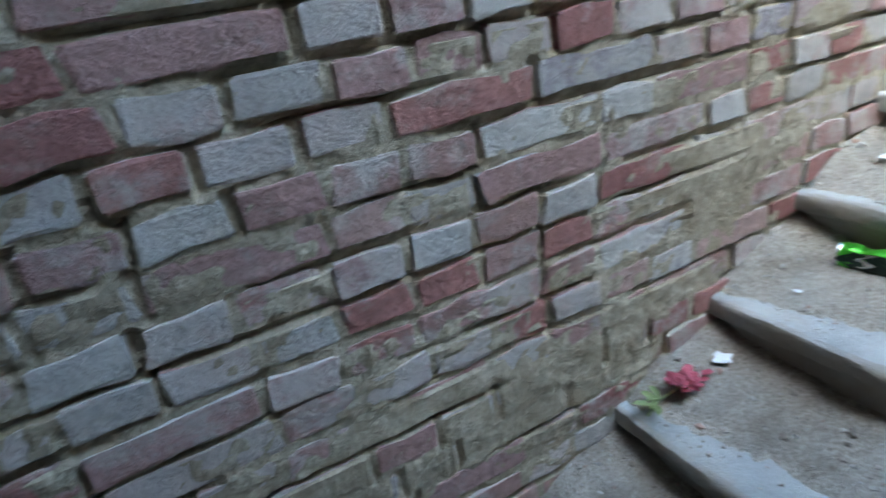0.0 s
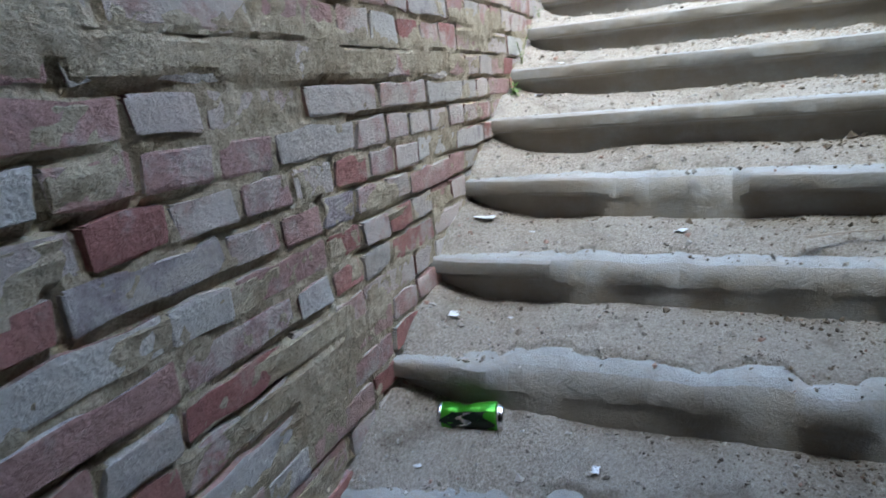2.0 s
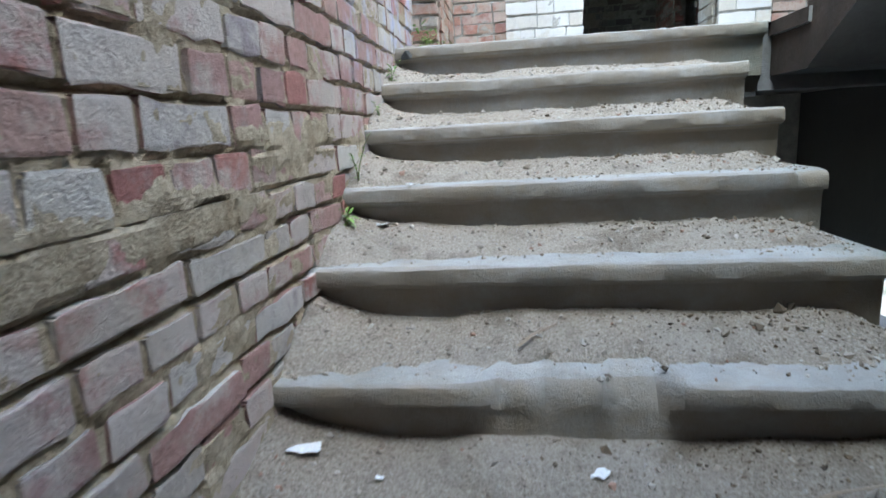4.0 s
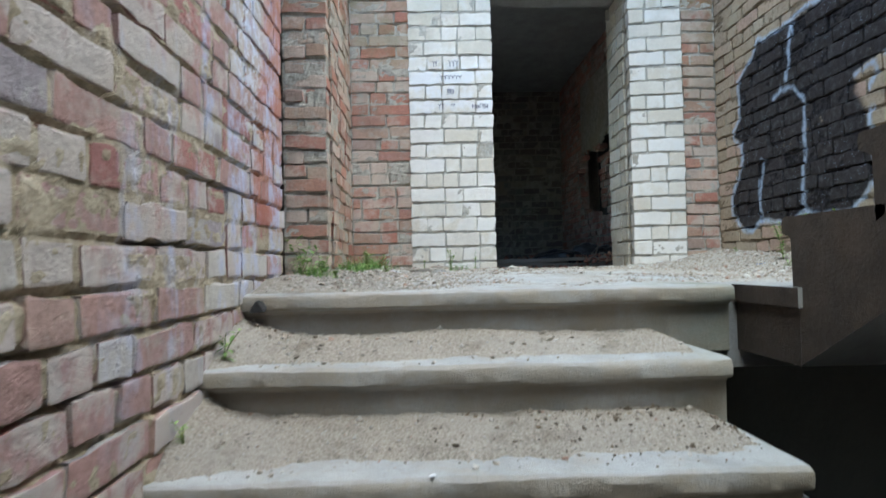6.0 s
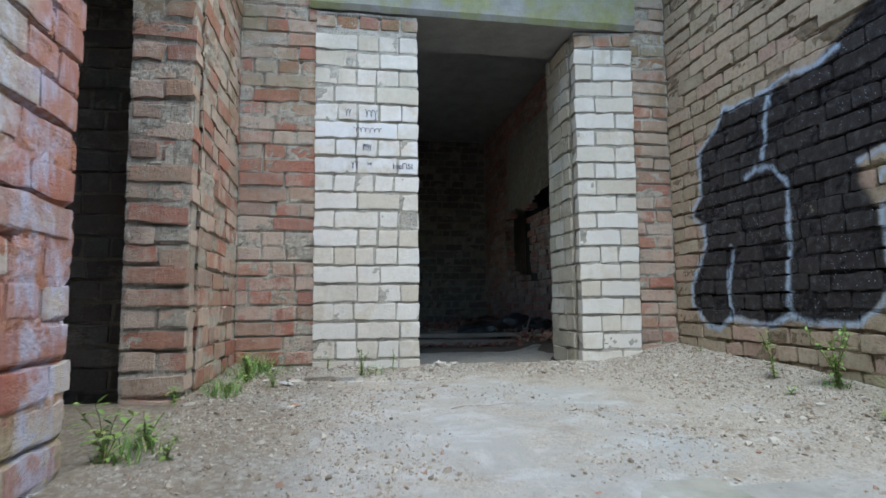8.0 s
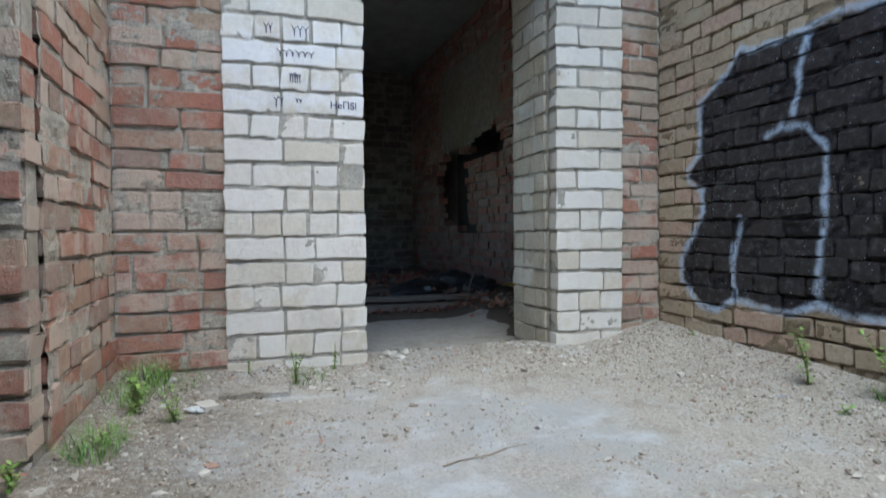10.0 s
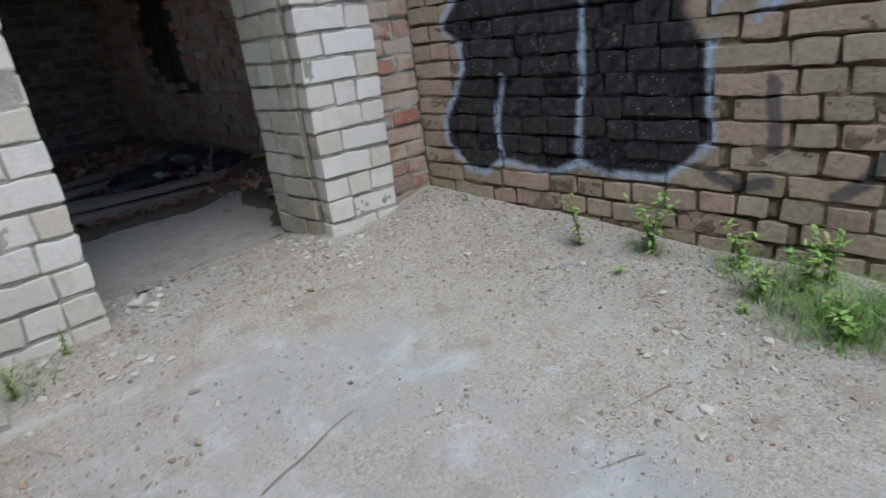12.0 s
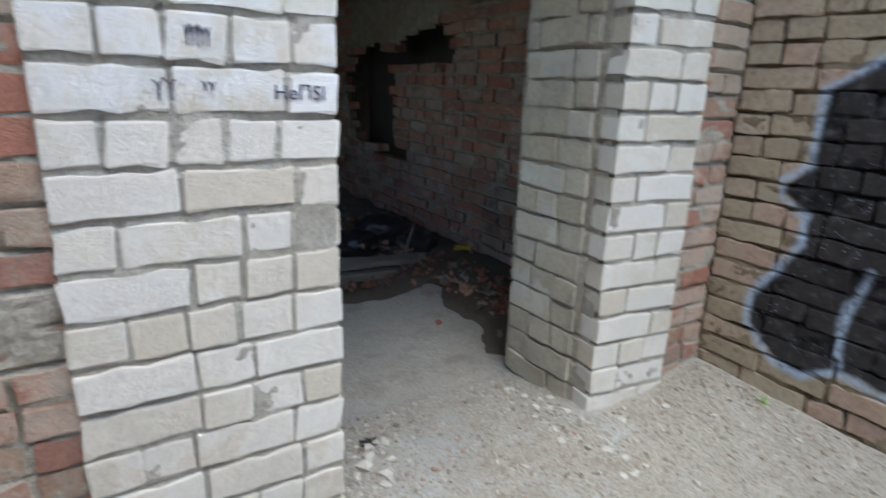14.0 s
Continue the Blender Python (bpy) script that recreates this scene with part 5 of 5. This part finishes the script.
for q in range(7):
    leaf(lv, lf, Vector((0.02 + 0.006 * q, 0.003, 0.012)), rng.uniform(0, 6.3), 0.25, 0.045, 0.02)
part("leaves", mesh_of("leaves", lv, lf, STEM), parent=flower, label="dark green plastic leaves")
flower.matrix_basis = pose(0.315, 0.775, -1.497, 0, 0, 8)


def scrap(x, y, z, r, seed, label, mat=PAPER, name="paper_scrap", category="litter"):
    rng = random.Random(seed)
    n = 5
    vs = []
    for side in (0, 1):
        for j in range(n):
            for i in range(n):
                u, w = i / (n - 1) - 0.5, j / (n - 1) - 0.5
                k = 1 + 0.5 * fbm(u * 3 + seed, w * 3)
                vs.append((u * r * 2 * k, w * r * 1.4 * k, 0.004 + r * 0.5 * abs(fbm(u * 3, w * 3, seed)) + (0.0008 if side else 0)))
    top = [(n * n + j * n + i, n * n + j * n + i + 1, n * n + (j + 1) * n + i + 1, n * n + (j + 1) * n + i) for j in range(n - 1) for i in range(n - 1)]
    fs = top + [tuple(reversed([q - n * n for q in f])) for f in top]
    ob = part(name, mesh_of(name, vs, fs, mat))
    ob.matrix_basis = pose(x, y, z, rng.uniform(-8, 8), rng.uniform(-8, 8), rng.uniform(0, 360))
    return tagged(ob, label, category, "white scraps on the stair")


def on_tread(x, y):
    i = math.ceil((EDGE_X - x) / GOING - 1e-6)
    x0, z0 = nose(i)
    return z0 + max(0.0, tread_sand(i, x - x0, y))


for q, (x, y, r) in enumerate(((1.385, 0.218, 0.018), (1.40, 0.775, 0.028), (1.07, 0.765, 0.020), (0.53, 0.765, 0.022), (0.70, 0.72, 0.008), (1.36, 0.62, 0.008), (0.78, 0.36, 0.012), (1.10, 0.62, 0.007), (2.02, 0.74, 0.022), (2.05, 0.66, 0.012), (0.62, 0.40, 0.008), (2.33, 0.3, 0.007))):
    scrap(x, y, on_tread(x, y), r, q, "small crumpled white scrap lying on the sandy step")
scrap(4.86, 0.50, ground_rise(4.86, 0.50) + 0.002, 0.035, 31, "crumpled grey paper on the grit by the wall", plain("dirty_paper", (0.48, 0.50, 0.52), 0.7))
scrap(3.0, -0.25, 0.006, 0.012, 33, "tiny white scrap on the landing edge")
scrap(5.62, -0.40, ground_rise(5.62, -0.4), 0.03, 35, "dark plastic scrap on the doorway threshold", BLACK_BAG, "plastic_scrap")


def twig(points, r, label, mat=TWIG, name="twig"):
    return tagged(part(name, mesh_of(name, *tube(points, r), mat)), label, "twig", "dry twigs")


def lying(x, y, turn, length, r, label, lift=0.004):
    pts = []
    for k in range(7):
        t = k / 6 - 0.5
        a = radians(turn)
        px, py = x + math.cos(a) * t * length - 0.06 * length * math.sin(a) * math.sin(3 * t), y + math.sin(a) * t * length + 0.06 * length * math.cos(a) * math.sin(3 * t)
        pts.append((px, py, ground_rise(px, py) + lift))
    return twig(pts, r, label)


lying(4.19, -0.31, -82, 0.32, 0.004, "dry broken twig on the bare concrete")
lying(3.60, -0.72, 58, 0.12, 0.003, "thin dry twig on the gritty landing")
lying(3.66, -0.98, 66, 0.14, 0.003, "thin dry twig on the gritty landing")
lying(3.75, -1.30, -30, 0.12, 0.003, "thin dry twig on the gritty landing")
lying(4.75, 0.15, 20, 0.14, 0.003, "thin dry twig on the gritty landing")
twig([(1.79, 0.62, -0.655), (1.84, 0.70, -0.64), (1.92, 0.78, -0.61), (1.95, 0.82, -0.58)], 0.003, "bent dry stalk caught under a step nose")
twig([(1.60, 0.36, -0.815), (1.64, 0.33, -0.805), (1.70, 0.27, -0.80), (1.72, 0.24, -0.80)], 0.004, "dark dry twig on a sandy step")
twig([(1.28, -0.05, -0.965), (1.33, -0.15, -0.963), (1.36, -0.27, -0.962)], 0.006, "dark dry stick on a sandy step")
twig([(4.27, -1.47, 0.045), (4.25, -1.50, 0.05), (4.22, -1.515, 0.046)], 0.0025, "short blue plastic thread on the grit", BLUE, "plastic_thread")
tar = chunk(2.93, 0.80, -0.045, 0.045, TAR, "black tar smear on the end of the top step", 61, 0.8, "tar_smear", "stain")

# ---- things in the dark room ----
def plank(x, y, z, length, width, thick, turn, seed, label):
    bm = bmesh.new()
    bmesh.ops.create_cube(bm, size=1)
    bmesh.ops.subdivide_edges(bm, edges=[e for e in bm.edges if abs((e.verts[0].co - e.verts[1].co).x) > 0.5], cuts=12)
    for v in bm.verts:
        u = v.co.x * length
        v.co = Vector((u, v.co.y * width + 0.01 * fbm(u * 2, seed), v.co.z * thick + 0.012 * fbm(u, seed + 3)))
    bmesh.ops.bevel(bm, geom=bm.edges[:], offset=0.003, segments=1, affect="EDGES")
    ob = part("plank", bm, OLD_WOOD)
    ob.matrix_basis = pose(x, y, z, 0, 0, turn)
    return tagged(ob, label, "plank", "planks on the room floor")


plank(7.36, -1.02, 0.105, 1.30, 0.13, 0.035, 83, 1, "grey weathered plank lying across the doorway room floor")
plank(7.30, -0.95, 0.045, 1.1, 0.10, 0.05, 88, 2, "broken rotten plank lying under another plank")
plank(7.62, -0.80, 0.08, 0.9, 0.14, 0.03, 70, 6, "short dark plank lying behind the front plank")
plank(8.15, -0.95, 0.09, 1.4, 0.15, 0.03, 104, 3, "grey weathered plank on the rubble")
plank(8.60, -1.15, 0.10, 1.2, 0.13, 0.03, 112, 4, "dark old plank on the rubble")


def bag(x, y, z, a, b, c, seed, label):
    bm = bmesh.new()
    bmesh.ops.create_icosphere(bm, subdivisions=4, radius=1)
    for v in bm.verts:
        f = 1 + 0.28 * fbm(v.co.x * 1.6 + seed, v.co.y * 1.6, v.co.z * 1.6) + 0.10 * abs(fbm(v.co.x * 5, v.co.y * 5 + seed, v.co.z * 5))
        v.co = Vector((v.co.x * a * f, v.co.y * b * f, max(-0.35, v.co.z) * c * f))
    ob = part("rubbish_bag", bm, BLACK_BAG, smooth=True)
    ob.location = (x, y, z + c * 0.3)
    return tagged(ob, label, "bag", "black rubbish bags")


bag(7.80, -1.22, 0.07, 0.20, 0.30, 0.11, 1.0, "crumpled black plastic bag lying on planks")
bag(7.90, -1.58, 0.07, 0.24, 0.24, 0.16, 4.0, "slumped black plastic bag among rubble")
bag(7.50, -1.66, 0.12, 0.16, 0.14, 0.10, 7.0, "small black plastic bag by the brick wall")
scrap(7.05, -1.74, 0.21, 0.06, 51, "bright yellow wrapper among the dark rubbish", YELLOW, "wrapper")
twig([(7.42, -1.50, 0.07), (7.42, -1.53, 0.19), (7.40, -1.57, 0.34)], 0.014, "short leaning stick among the rubbish", OLD_WOOD, "stick")
for q in range(16):
    rr = random.Random(400 + q)
    chunk(rr.uniform(8.3, 9.6), rr.uniform(-1.7, -0.7), 0.08, rr.uniform(0.05, 0.09), ROOM_BRICK, "broken piece of red brick on the dark room floor", 400 + q, 0.55, "brick_piece", "brick", "broken bricks in the dark room")

# ---- writing ----
def writing(body, y, z, size, label):
    cu = bpy.data.curves.new("marker_writing", "FONT")
    cu.body, cu.size, cu.align_x, cu.align_y, cu.extrude, cu.offset = body, size, "CENTER", "CENTER", 0.0004, 0.0
    cu.materials.append(INK)
    ob = new("marker_writing", cu)
    ob.matrix_basis = pose(FACE_X - 0.0235, y, z, 90, 0, -90)
    return tagged(ob, label, "writing")


writing("HeПSI", -0.096, 1.222, 0.046, "dark marker letters on a white-painted brick")


def scribble(y, z, w, h, loops, seed, label):
    rng = random.Random(seed)
    cu = bpy.data.curves.new("marker_scribble", "CURVE")
    cu.dimensions, cu.bevel_depth, cu.bevel_resolution = "3D", 0.0016, 0
    sp = cu.splines.new("POLY")
    n = 14 * loops
    sp.points.add(n - 1)
    for k in range(n):
        t = k / (n - 1)
        a = t * loops * 2 * math.pi
        sp.points[k].co = (FACE_X - 0.0225, y - (t - 0.5) * w - 0.22 * w / loops * math.sin(a) * rng.uniform(0.7, 1.2), z + h * 0.5 * math.cos(a) * rng.uniform(0.6, 1.1), 1)
    cu.materials.append(INK)
    return tagged(new("marker_scribble", cu), label, "writing", "marker scribbles on white bricks")


for q, (y, z, w, h, loops) in enumerate(((0.225, 1.537, 0.035, 0.045, 2), (0.09, 1.537, 0.075, 0.05, 3), (0.11, 1.437, 0.16, 0.03, 6), (0.115, 1.330, 0.05, 0.045, 5), (0.185, 1.225, 0.045, 0.05, 2), (0.10, 1.232, 0.03, 0.02, 2))):
    scribble(y, z, w, h, loops, q, "illegible dark marker scribble on a white-painted brick")

# ---- green seen through the low opening under the landing ----
for q, (x, y, h) in enumerate(((5.2, -3.2, 0.7), (5.9, -3.9, 0.8), (6.6, -3.4, 0.6))):
    weed(x, y, -2.2, h, 9, 300 + q, "tall sunlit green weed outside the low opening", 0.12)
